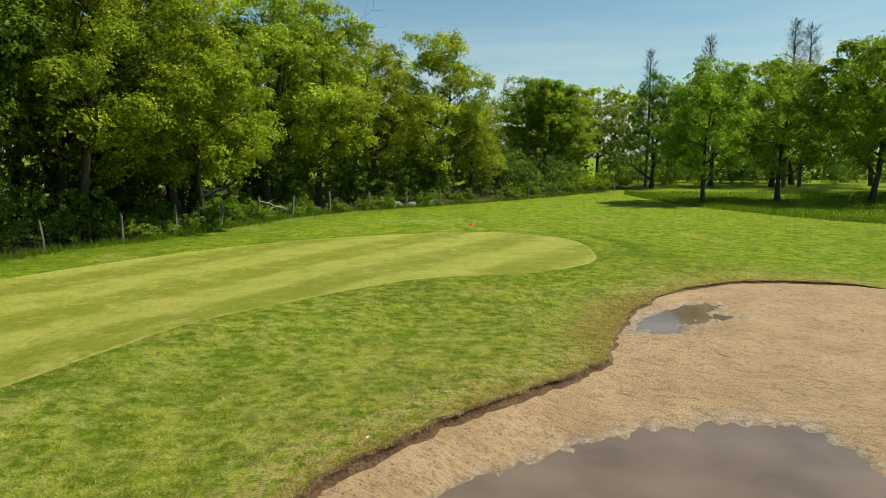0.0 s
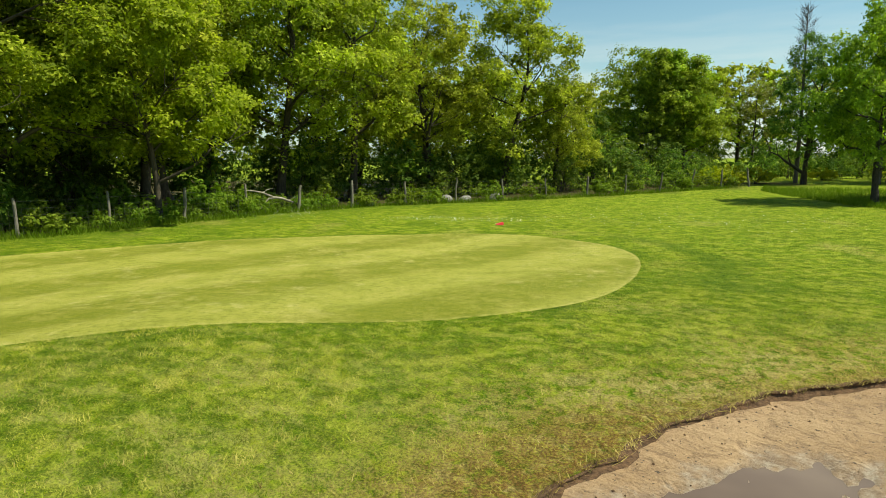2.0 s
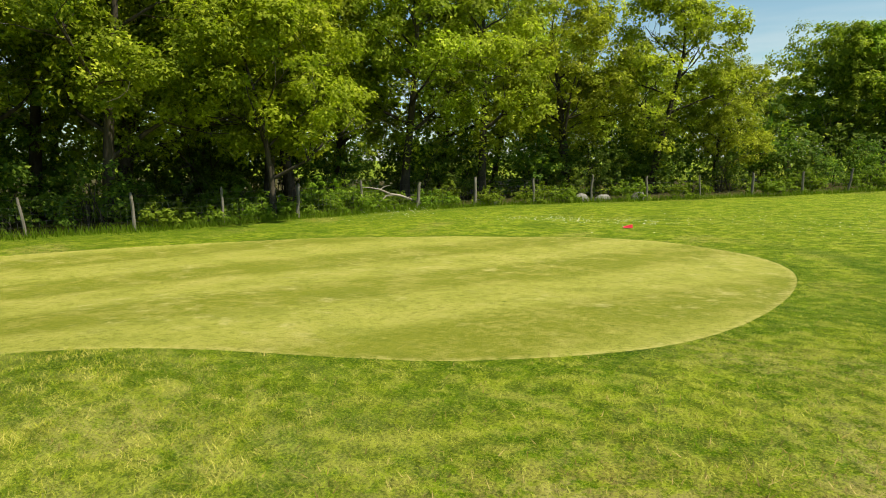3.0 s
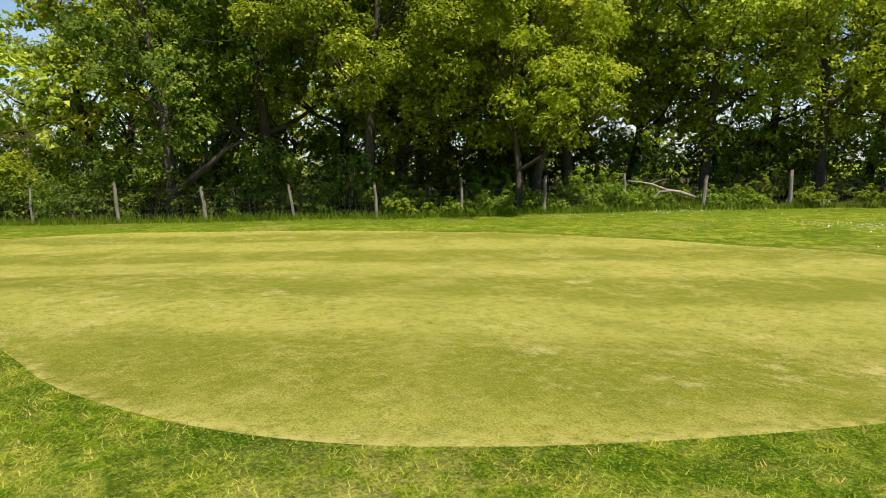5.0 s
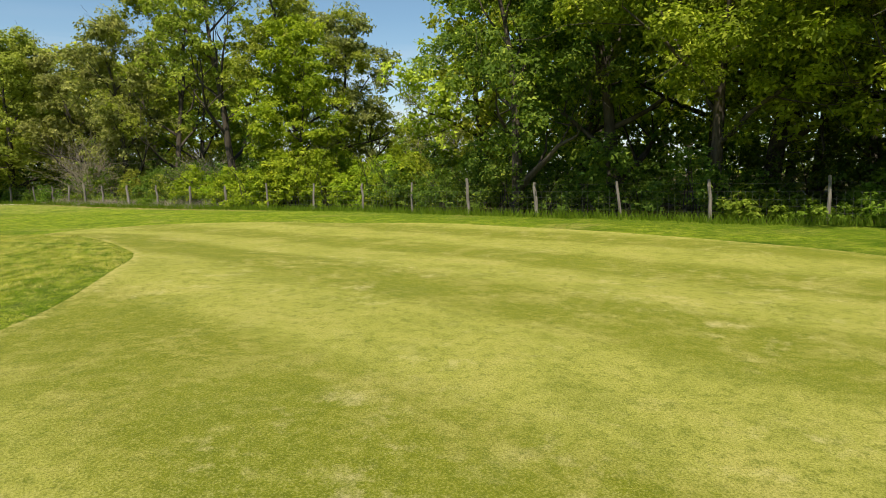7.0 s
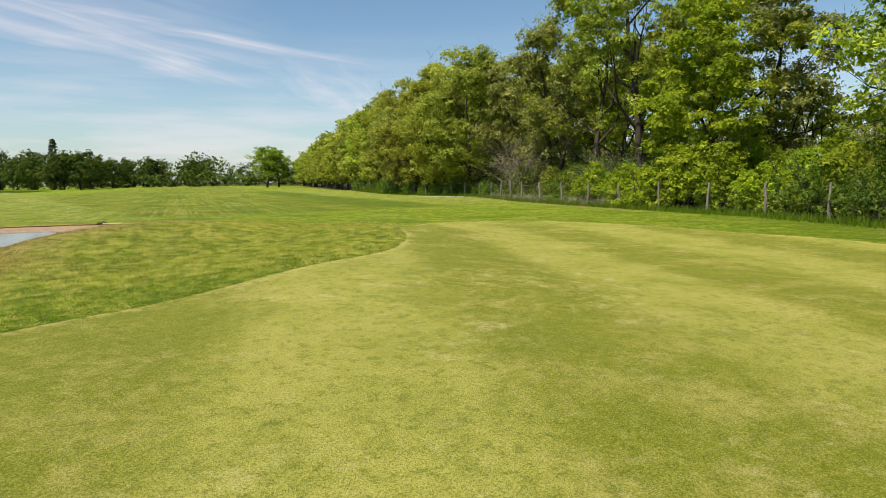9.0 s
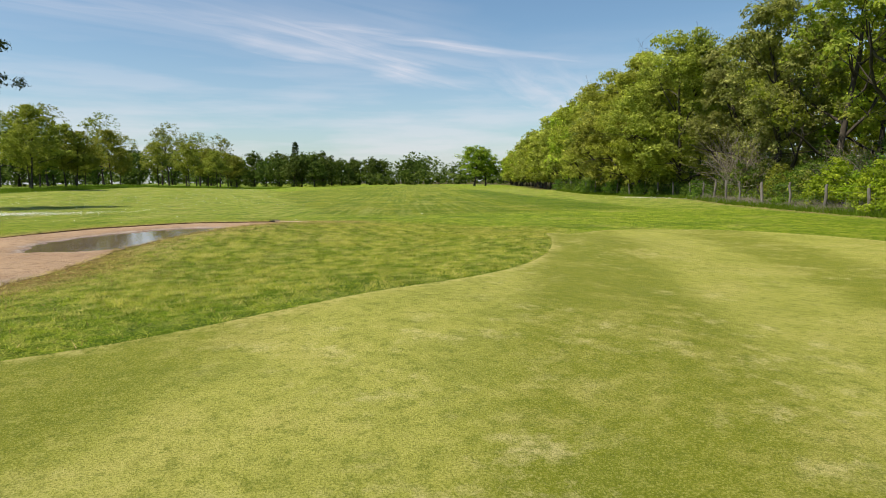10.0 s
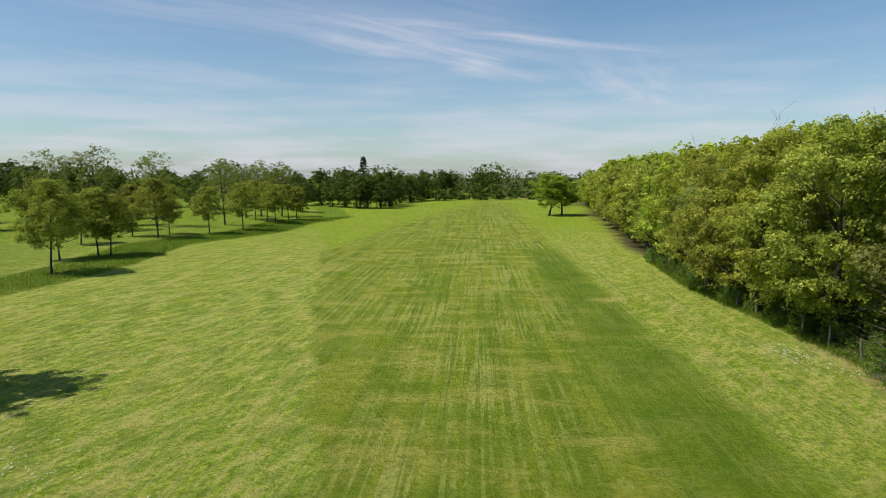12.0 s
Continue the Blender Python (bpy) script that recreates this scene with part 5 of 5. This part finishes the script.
def build_pine():
    rnd, rs = random.Random(311), np.random.RandomState(311)
    verts, faces, tips = [], [], []
    tube(verts, faces, [(0, 0, -0.3), (0.2, 0, 4), (0.1, 0.2, 8), (0.3, 0.1, 12), (0.2, 0, 14.2)], [0.30, 0.25, 0.2, 0.12, 0.03], 9)
    for i in range(26):
        z = 5.2 + 8.0 * (i / 26) + rnd.uniform(-0.2, 0.2)
        w, reach = i * 2.4, 4.1 * (0.75 + 0.3 * math.sin(math.pi * (z - 4.2) / 8.0) - 0.3 * max(0, (z - 10) / 4)) * rnd.uniform(0.7, 1.05)
        d = Vector((math.cos(w), math.sin(w), 0))
        p = [Vector((0.2, 0.1, z)), Vector((0.2, 0.1, z)) + d * reach * 0.5 + Vector((0, 0, 0.2)), Vector((0.2, 0.1, z)) + d * reach + Vector((0, 0, 0.7))]
        tube(verts, faces, p, [0.07, 0.05, 0.015], 5)
        for k in range(9):
            q = p[1].lerp(p[2], rnd.uniform(-0.4, 1.0))
            e = q + Vector((rnd.gauss(0, 0.6), rnd.gauss(0, 0.6), rnd.uniform(0.0, 0.6)))
            tube(verts, faces, [q, e], [0.018, 0.006], 3)
            tips.append(tuple(e))
    root = tagged(new("pine_tree"), "tall pine with open needle tufts on bare limbs", "tree")
    part("trunk", (verts, faces, BARK, True), root)
    part("needles", leaves_mesh("needles", np.array(tips), np.full((len(tips), 3), 0.34), rs, PINE_LEAF, 96, 0.09, 0.3, 3.2, tight=0.4), root)
    put_proto(root, 18.4, -24.6, 1.0, 1.2)


build_pine()


def build_spruce():
    rs = np.random.RandomState(321)
    verts, faces = [], []
    tube(verts, faces, [(0, 0, -0.3), (0, 0, 8), (0, 0, 17)], [0.3, 0.2, 0.03], 7)
    z = rs.uniform(1.0, 16.5, 260)
    w = rs.uniform(0, 6.28, 260)
    r = (17.5 - z) * 0.36 * rs.uniform(0.3, 1.0, 260)
    cen = np.stack([np.cos(w) * r, np.sin(w) * r, z - 0.15 * r], 1)
    root = tagged(new("spruce_tree"), "dark pointed conifer in the far tree line", "tree")
    part("trunk", (verts, faces, BARK, True), root)
    part("needles", leaves_mesh("needles", cen, np.full((260, 3), 0.55) * np.array([1, 1, 0.4]), rs, PINE_LEAF, 20, 0.3, 0.3, 1.8), root)
    return root


for x, y, s in ((-19.5, -214.0, 0.62), (-24.0, -206.0, 0.66), (-27.0, -209.0, 0.7), (-31.0, -205.0, 0.68), (-36.0, -218.0, 0.75)):
    scatter_copy(line_tree, x, y, s * 1.4, rnd=R, group="trees at the far end of the fairway")
spruce = build_spruce()
put_proto(spruce, -31.0, -262.0, 1.15)

# ---- trees along the far end of the fairway and beyond the row ----
put_proto(line_tree, -15.6, -222.0, 0.8)
for x, y, s in ((-38.3, -232.0, 0.9), (-34.0, -226.0, 0.8), (-44.0, -246.0, 0.95), (-50.0, -256.0, 0.95),
                (-58.0, -268.0, 0.9), (-70.8, -286.0, 1.1), (-76.0, -290.0, 1.0), (-89.1, -282.0, 1.05), (-12.0, -240.0, 1.1), (-22.0, -250.0, 1.15), (-3.0, -232.0, 1.0), (4.0, -222.0, 1.0), (-64.0, -300.0, 1.1),
                (-98.0, -300.0, 1.0), (-104.0, -312.0, 1.1)):
    scatter_copy(line_tree, x, y, s * 1.25, rnd=R, group="trees at the far end of the fairway")
for x, y, s in ((40.1, -128.3, 1.08), (54.3, -146.2, 0.75), (91.0, -230.0, 1.35), (100.0, -222.0, 1.3), (48.0, -136.0, 0.7), (34.0, -150.0, 0.8), (56.0, -120.0, 0.9), (62.0, -112.0, 1.0), (70.0, -120.0, 1.15), (78.0, -112.0, 1.15), (26.0, -190.0, 0.95), (16.0, -205.0, 0.95),
                (5.0, -200.0, 0.9), (44.0, -175.0, 1.0), (60.0, -165.0, 1.15), (-4.0, -185.0, 0.8), (66.0, -140.0, 1.0), (38.0, -205.0, 1.1), (52.0, -195.0, 1.1), (80.0, -150.0, 1.2), (22.0, -170.0, 0.8)):
    scatter_copy(line_tree, x, y, s * 1.15, rnd=R, group="trees beyond the row")


# ---- far woods round the horizon ----
def far_woods(name, rings, seed, label):
    rs = np.random.RandomState(seed)
    cen, size = [], []
    for radius, tall, step, a0, a1 in rings:
        n = int(abs(a1 - a0) * radius / step)
        for i in range(n):
            a = a0 + (a1 - a0) * i / n
            r = radius * (1 + 0.05 * math.sin(a * 9) + rs.uniform(-0.02, 0.02))
            x, y = math.sin(a) * r, math.cos(a) * r
            h = tall * (0.85 + 0.14 * math.sin(a * 31 + 1) + 0.1 * math.sin(a * 73) + rs.uniform(-0.09, 0.09))
            for k in range(3):
                cen.append((x + rs.normal(0, 1.5), y + rs.normal(0, 1.5), float(rise(x, y)) + h * (0.2 + 0.3 * k)))
                size.append((step * 0.95, step * 0.95, h * 0.24))
    me = leaves_mesh(name, np.array(cen), np.array(size), rs, FAR_LEAF, 40, 1.0, 0.4, 1.3, 3, tight=0.25)
    tagged(part(name, me), label, "woods", kind="stuff")


far_woods("far_woods", [(285, 6.5, 2.6, 2.2, 3.7), (310, 14.5, 3.4, 2.1, 3.75), (430, 17, 4.6, 2.0, 4.6), (620, 14, 9.0, 0.0, 6.28), (150, 11, 4.5, -1.35, 0.75)], 401, "hazy belt of distant woods on the horizon")


# ---- grass, flowers ----
def blades(name, spots, tall, wide, mat, label, seed, splay=0.5, per=1, category="grass"):
    """Single leaning blades on the ground: spots (n, 2)."""
    rs = np.random.RandomState(seed)
    n = len(spots)
    x, y = spots[:, 0], spots[:, 1]
    z = rise(x, y) - 0.005
    a, h = rs.uniform(0, 6.28, n), tall * rs.uniform(0.5, 1.25, n)
    w = wide * rs.uniform(0.6, 1.3, n) * 0.5
    lx, ly = rs.normal(0, splay, n) * h, rs.normal(0, splay, n) * h
    v = np.empty((n, 3, 3))
    v[:, 0] = np.stack([x - np.cos(a) * w, y - np.sin(a) * w, z], 1)
    v[:, 1] = np.stack([x + np.cos(a) * w, y + np.sin(a) * w, z], 1)
    v[:, 2] = np.stack([x + lx, y + ly, z + h], 1)
    me = bpy.data.meshes.new(name)
    me.vertices.add(3 * n)
    me.vertices.foreach_set("co", v.astype(np.float32).ravel())
    me.loops.add(3 * n)
    me.loops.foreach_set("vertex_index", np.arange(3 * n, dtype=np.int32))
    me.polygons.add(n)
    me.polygons.foreach_set("loop_start", np.arange(0, 3 * n, 3, dtype=np.int32))
    me.update(calc_edges=True)
    me.materials.append(mat)
    return tagged(part(name, me), label, category, kind="stuff")


def build_grass():
    rs = np.random.RandomState(501)
    n = 640000
    x, y = rs.uniform(-13, 16, n), rs.uniform(-6, 38, n)
    fade = 1 - ease(np.hypot((x - 1.5) / 14.5, (y - 16) / 20), 0.45, 1.0)
    keep = (rs.uniform(0, 1, n) < fade) & ~inside(GREEN_LINE, x, y) & ~inside(BUNKER_LINE, x, y)
    x, y = x[keep], y[keep]
    dist = nearest(BUNKER_LINE[::2], x, y)[0]
    worn = (1 - ease(dist, 0.15, 1.1)) * (y > 11) * (y < 16.5) * (x < 7)
    keep = rs.uniform(0, 1, len(x)) > 0.85 * worn
    x, y, dist = x[keep], y[keep], dist[keep]
    keep = rs.uniform(0, 1, len(x)) > 0.85 * lush_ring(x, y, nearest(GREEN_LINE[::2], x, y)[0])
    x, y, dist = x[keep], y[keep], dist[keep]
    near_dry = 1 - ease(dist + 0.5 * soft_noise(x, y, 2.2, 12), 0.2, 1.8)
    straw = rs.uniform(0, 1, len(x)) < 0.04 + 0.7 * near_dry + 0.15 * (1 - ease(dist, 1.0, 4.0))
    blades("rough_grass", np.stack([x, y], 1)[~straw], 0.038, 0.008, ROUGH_BLADE, "short mown rough grass round the green", 502, 0.8)
    n = 300000
    u, v = rs.uniform(-4.5, 9.5, n), rs.uniform(7, 23.5, n)
    ok = ~inside(GREEN_LINE, u, v) & ~inside(BUNKER_LINE, u, v)
    worn = (1 - ease(nearest(BUNKER_LINE[::2], u, v)[0], 0.15, 1.1)) * (v > 11) * (v < 16.5) * (u < 7)
    bald = 1 - ease(nearest(BUNKER_LINE[::2], u, v)[0] + 0.5 * soft_noise(u, v, 2.2, 12), 0.2, 1.8)
    ok &= (rs.uniform(0, 1, n) > 0.8 * bald) & (rs.uniform(0, 1, n) > 0.9 * lush_ring(u, v, nearest(GREEN_LINE[::2], u, v)[0]))
    ok &= (rs.uniform(0, 1, n) > 0.85 * worn) & ((u < 7) | (v > 17))
    blades("turf_grass", np.stack([u, v], 1)[ok], 0.030, 0.007, ROUGH_BLADE, "dense short turf between bunker and green", 506, 0.9)
    n = 210000
    u, v = rs.uniform(-9.5, 2.5, n), rs.uniform(4.5, 17.5, n)
    lie = np.hypot(((u + 3.0) * 0.70 + (v - 11.5) * 0.71) / 9.0, (-(u + 3.0) * 0.71 + (v - 11.5) * 0.70) / 4.2)
    tall = 0.5 * soft_noise(u, v, 0.55, 31) + 0.5 * soft_noise(u, v, 1.3, 32)
    ok = ~inside(GREEN_LINE, u, v) & ~inside(BUNKER_LINE, u, v) & (lie < 1.0) & (rs.uniform(-0.9, 0.9, n) < tall)
    ok &= rs.uniform(0, 1, n) > 0.7 * (1 - ease(nearest(BUNKER_LINE[::2], u, v)[0], 0.2, 1.5))
    blades("tufted_grass", np.stack([u, v], 1)[ok], 0.046 * (1 + 0.5 * tall[ok]), 0.008, MOUND_BLADE, "tufted uncut grass on the mound beside the bunker", 507, 0.7)
    k = rs.randint(0, len(BUNKER_LINE), 9000)
    rim = BUNKER_LINE[k] + rs.normal(0, 0.035, (9000, 2))
    rim = rim[(rim[:, 1] < 19) & (rim[:, 0] < 14)]
    blades("rim_grass", rim, 0.06, 0.010, STRAW_GRASS, "dry grass fringe hanging over the bunker edge", 505, 0.9)
    blades("dry_grass", np.stack([x, y], 1)[straw], 0.05, 0.010, STRAW_GRASS, "straw-coloured dry grass along the bunker edge", 503, 0.8)
    # long grass under the fence, north-east of the green and under the row of trees
    y1 = rs.uniform(-60, 62, 22000)
    x1 = fence_x(y1) + rs.normal(0.5, 0.35, len(y1))
    a = rs.uniform(0, 1, (30000, 2))
    edge_y = 36 + 26 * a[:, 1]
    x2 = np.interp(edge_y, [36, 41, 49, 59, 62], [26, 22.7, 19.0, 17.0, 18.0]) + 32 * a[:, 0] ** 1.6
    t = rs.uniform(0, 1, 46000)
    y3 = -50 - 110 * t
    x3 = np.interp(-y3, [50, 56, 68, 88, 111, 140, 160], [21.8, 18.5, 15.0, 12.2, 0.0, -7.0, -18.0]) + rs.uniform(0, 1, 46000) * (8.0 + 3.0 * t)
    spots = np.concatenate([np.stack([x1, y1], 1), np.stack([x2, edge_y], 1), np.stack([x3, y3], 1)])
    blades("long_grass", spots, 0.34, 0.03, LONG_GRASS, "uncut long grass along the fence and under the trees", 504, 0.35)


build_grass()


def build_daisies():
    rs = np.random.RandomState(511)
    spots = []
    for cx, cy, sx, sy, n in ((13.0, -14.0, 3.0, 1.2, 3000), (-0.5, 36.8, 2.2, 0.7, 330), (9.0, 38.0, 6.0, 2.5, 450), (-33.2, -21.0, 0.9, 2.2, 420), (8.0, -40.0, 7.0, 16.0, 1300), (-9.0, 38.0, 1.0, 2.0, 160), (-2.0, -120.0, 4.0, 22.0, 1500)):
        spots.append(np.stack([rs.normal(cx, sx, n), rs.normal(cy, sy, n)], 1))
    p = np.concatenate(spots)
    p = p[~inside(GREEN_LINE, p[:, 0], p[:, 1]) & ~inside(BUNKER_LINE, p[:, 0], p[:, 1])]
    n = len(p)
    z = rise(p[:, 0], p[:, 1]) + 0.06 + rs.uniform(0, 0.03, n)
    r = rs.uniform(0.012, 0.022, n) * (1 + 0.5 * (p[:, 1] < 0))
    ang = np.arange(5) * 2 * math.pi / 5
    v = np.stack([p[:, 0, None] + r[:, None] * np.cos(ang), p[:, 1, None] + r[:, None] * np.sin(ang), z[:, None] + 0.3 * r[:, None] * rs.normal(0, 1, (n, 5))], -1).reshape(-1, 3)
    f = np.arange(5 * n).reshape(-1, 5)
    tagged(part("daisies", mesh_from("daisies", v, f, DAISY)), "patches of small white daisies in the grass", "flowers", kind="stuff")


build_daisies()


# ---- small things ----
def build_marker():
    """A low wedge-shaped plastic tee marker lying in the grass."""
    bm = bmesh.new()
    bmesh.ops.create_cube(bm, size=1.0)
    for v in bm.verts:
        top = v.co.z > 0
        v.co.x *= 0.30
        v.co.y *= 0.18 if not top else 0.10
        v.co.z = 0.0 if not top else (0.12 if v.co.x > 0 else 0.04)
    bmesh.ops.bevel(bm, geom=bm.edges[:], offset=0.012, segments=2, affect="EDGES")
    me = bpy.data.meshes.new("tee_marker")
    bm.to_mesh(me); bm.free()
    me.materials.append(RED_PAINT)
    ob = tagged(part("tee_marker", me), "bright red plastic tee marker on the grass", "marker")
    ob.matrix_basis = pose(1.5, 34.9, float(rise(1.5, 34.9)) + 0.03, 0, 0, 20)


build_marker()


def build_rake():
    root = tagged(new("bunker_rake"), "wooden bunker rake with a pale handle lying on sand", "rake")
    a, b = Vector((-0.8, 0.75, 0)), Vector((-1.9, 1.6, 0))
    a.z, b.z = float(sand_height(a.x, a.y)) + 0.07, float(sand_height(b.x, b.y)) + 0.05
    verts, faces = [], []
    tube(verts, faces, [a, a.lerp(b, 0.5), b], [0.017, 0.017, 0.016], 8)
    part("handle", (verts, faces, RAKE_WOOD, True), root, "pale ash handle")
    d = (b - a).normalized()
    side = d.cross(Vector((0, 0, 1))).normalized()
    verts, faces = [], []
    tube(verts, faces, [a - side * 0.3, a, a + side * 0.3], [0.028] * 3, 6)
    part("head", (verts, faces, DARK_PLASTIC), root, "dark rake head")
    for k in range(11):
        verts, faces = [], []
        q = a + side * (-0.29 + 0.058 * k)
        tube(verts, faces, [q, q + Vector((0, 0, 0.09)) - d * 0.01], [0.008, 0.005], 5)
        part("tine", (verts, faces, DARK_PLASTIC), root)


DARK_PLASTIC = plain("dark_plastic", (0.02, 0.02, 0.02), (0.05, 0.045, 0.04), 12.0, 0.6, 0.2, 0.003)
build_rake()


def build_stones():
    """Grey rubble showing through the hedge behind the fence."""
    rnd = random.Random(521)
    for i in range(9):
        y = rnd.uniform(44.0, 50.0)
        x = float(fence_x(y)) - rnd.uniform(0.7, 1.6)
        bm = bmesh.new()
        bmesh.ops.create_icosphere(bm, subdivisions=2, radius=rnd.uniform(0.22, 0.5))
        for v in bm.verts:
            v.co += 0.22 * v.co.length * noise.noise_vector(v.co * 2.2 + Vector((i * 7.0, 0, 0)))
            v.co.z *= 0.7
        me = bpy.data.meshes.new("boulder")
        bm.to_mesh(me); bm.free()
        me.materials.append(STONE)
        ob = tagged(part("boulder", me), "rough grey boulder in the hedge behind the fence", "stone", "boulders by the fence")
        ob.matrix_basis = pose(x, y, float(rise(x, y)) + 0.1, rnd.uniform(0, 30), 0, rnd.uniform(0, 360))


build_stones()


def build_clods():
    """Crumbs of soil below the cut edge and on the sand."""
    rs = np.random.RandomState(531)
    verts, faces = [], []
    for i in range(900):
        if i < 480:
            p = BUNKER_LINE[rs.randint(0, len(BUNKER_LINE))] + rs.normal(0, 0.22, 2)
        else:
            p = np.array([rs.uniform(2, 13), rs.uniform(8, 17.5)])
        if not inside(BUNKER_LINE, p[:1], p[1:])[0]:
            continue
        r = rs.uniform(0.004, 0.011) * (1.4 if i < 480 else 1.0)
        z = float(sand_height(p[0], p[1])) + r * 0.3
        k = len(verts)
        for dx, dy, dz in ((1, 0, 0), (-1, 0, 0), (0, 1, 0), (0, -1, 0), (0, 0, 1), (0, 0, -1)):
            j = rs.uniform(0.6, 1.3)
            verts.append((p[0] + dx * r * j, p[1] + dy * r * j, z + dz * r * j))
        faces += [(k + a, k + b, k + c) for a, b, c in ((0, 2, 4), (2, 1, 4), (1, 3, 4), (3, 0, 4), (2, 0, 5), (1, 2, 5), (3, 1, 5), (0, 3, 5))]
    for i in range(7):
        c = np.array([rs.uniform(5, 12.5), rs.uniform(9.5, 17)])
        if not inside(BUNKER_LINE, c[:1], c[1:])[0] or inside(PUDDLE_LINE, c[:1], c[1:])[0]:
            continue
        w, size, twig = rs.uniform(0, 6.28), rs.uniform(0.05, 0.12), ([], [])
        path = [(c[0] + math.cos(w) * size * f + rs.normal(0, 0.02), c[1] + math.sin(w) * size * f + rs.normal(0, 0.02)) for f in (-1, -0.3, 0.4, 1)]
        tube(*twig, [(x, y, float(sand_height(x, y)) + 0.008) for x, y in path], [0.003, 0.005, 0.005, 0.003], 5)
        tagged(part("twig", (*twig, BARK)), "thin dark fallen twig lying on the sand", "twig", "twigs in the bunker")
    tagged(part("soil_crumbs", mesh_from("soil_crumbs", verts, faces, SOIL)), "crumbs of dark soil and pebbles on the sand", "soil", kind="stuff")


build_clods()


# ---- golf cart under the far trees ----
CART = (54.0, -160.0)


def build_cart():
    x, y = CART
    root = tagged(new("golf_cart"), "small white golf cart parked under trees", "golf cart")
    root.matrix_basis = pose(x, y, float(rise(x, y)), 0, 0, 15)

    def block(name, mat, size, at, bevel=0.04):
        bm = bmesh.new()
        bmesh.ops.create_cube(bm, size=1.0)
        for v in bm.verts:
            v.co = Vector((v.co.x * size[0], v.co.y * size[1], v.co.z * size[2])) + Vector(at)
        bmesh.ops.bevel(bm, geom=bm.edges[:], offset=bevel, segments=2, affect="EDGES")
        me = bpy.data.meshes.new(name)
        bm.to_mesh(me); bm.free()
        me.materials.append(mat)
        return part(name, me, root)

    block("body", WHITE_PLASTIC, (1.2, 2.3, 0.35), (0, 0, 0.5), 0.1)
    block("seat", DARK_PLASTIC, (1.1, 0.5, 0.18), (0, 0.0, 0.78))
    block("backrest", DARK_PLASTIC, (1.1, 0.12, 0.4), (0, -0.3, 1.05))
    block("bag_deck", WHITE_PLASTIC, (1.1, 0.5, 0.5), (0, -0.85, 0.8), 0.06)
    block("roof", WHITE_PLASTIC, (1.25, 1.7, 0.07), (0, 0, 1.85), 0.03)
    for sx in (-0.55, 0.55):
        for sy in (-0.75, 0.75):
            verts, faces = [], []
            tube(verts, faces, [(sx, sy, 0.6), (sx, sy * 0.95, 1.84)], [0.022, 0.022], 6)
            part("roof_post", (verts, faces, DARK_PLASTIC), root)
            verts, faces = [], []
            tube(verts, faces, [(sx - 0.1, sy, 0.22), (sx - 0.09, sy, 0.22), (sx + 0.09, sy, 0.22), (sx + 0.1, sy, 0.22)], [0.12, 0.22, 0.22, 0.12], 16)
            part("wheel", (verts, faces, DARK_PLASTIC, True), root)


build_cart()
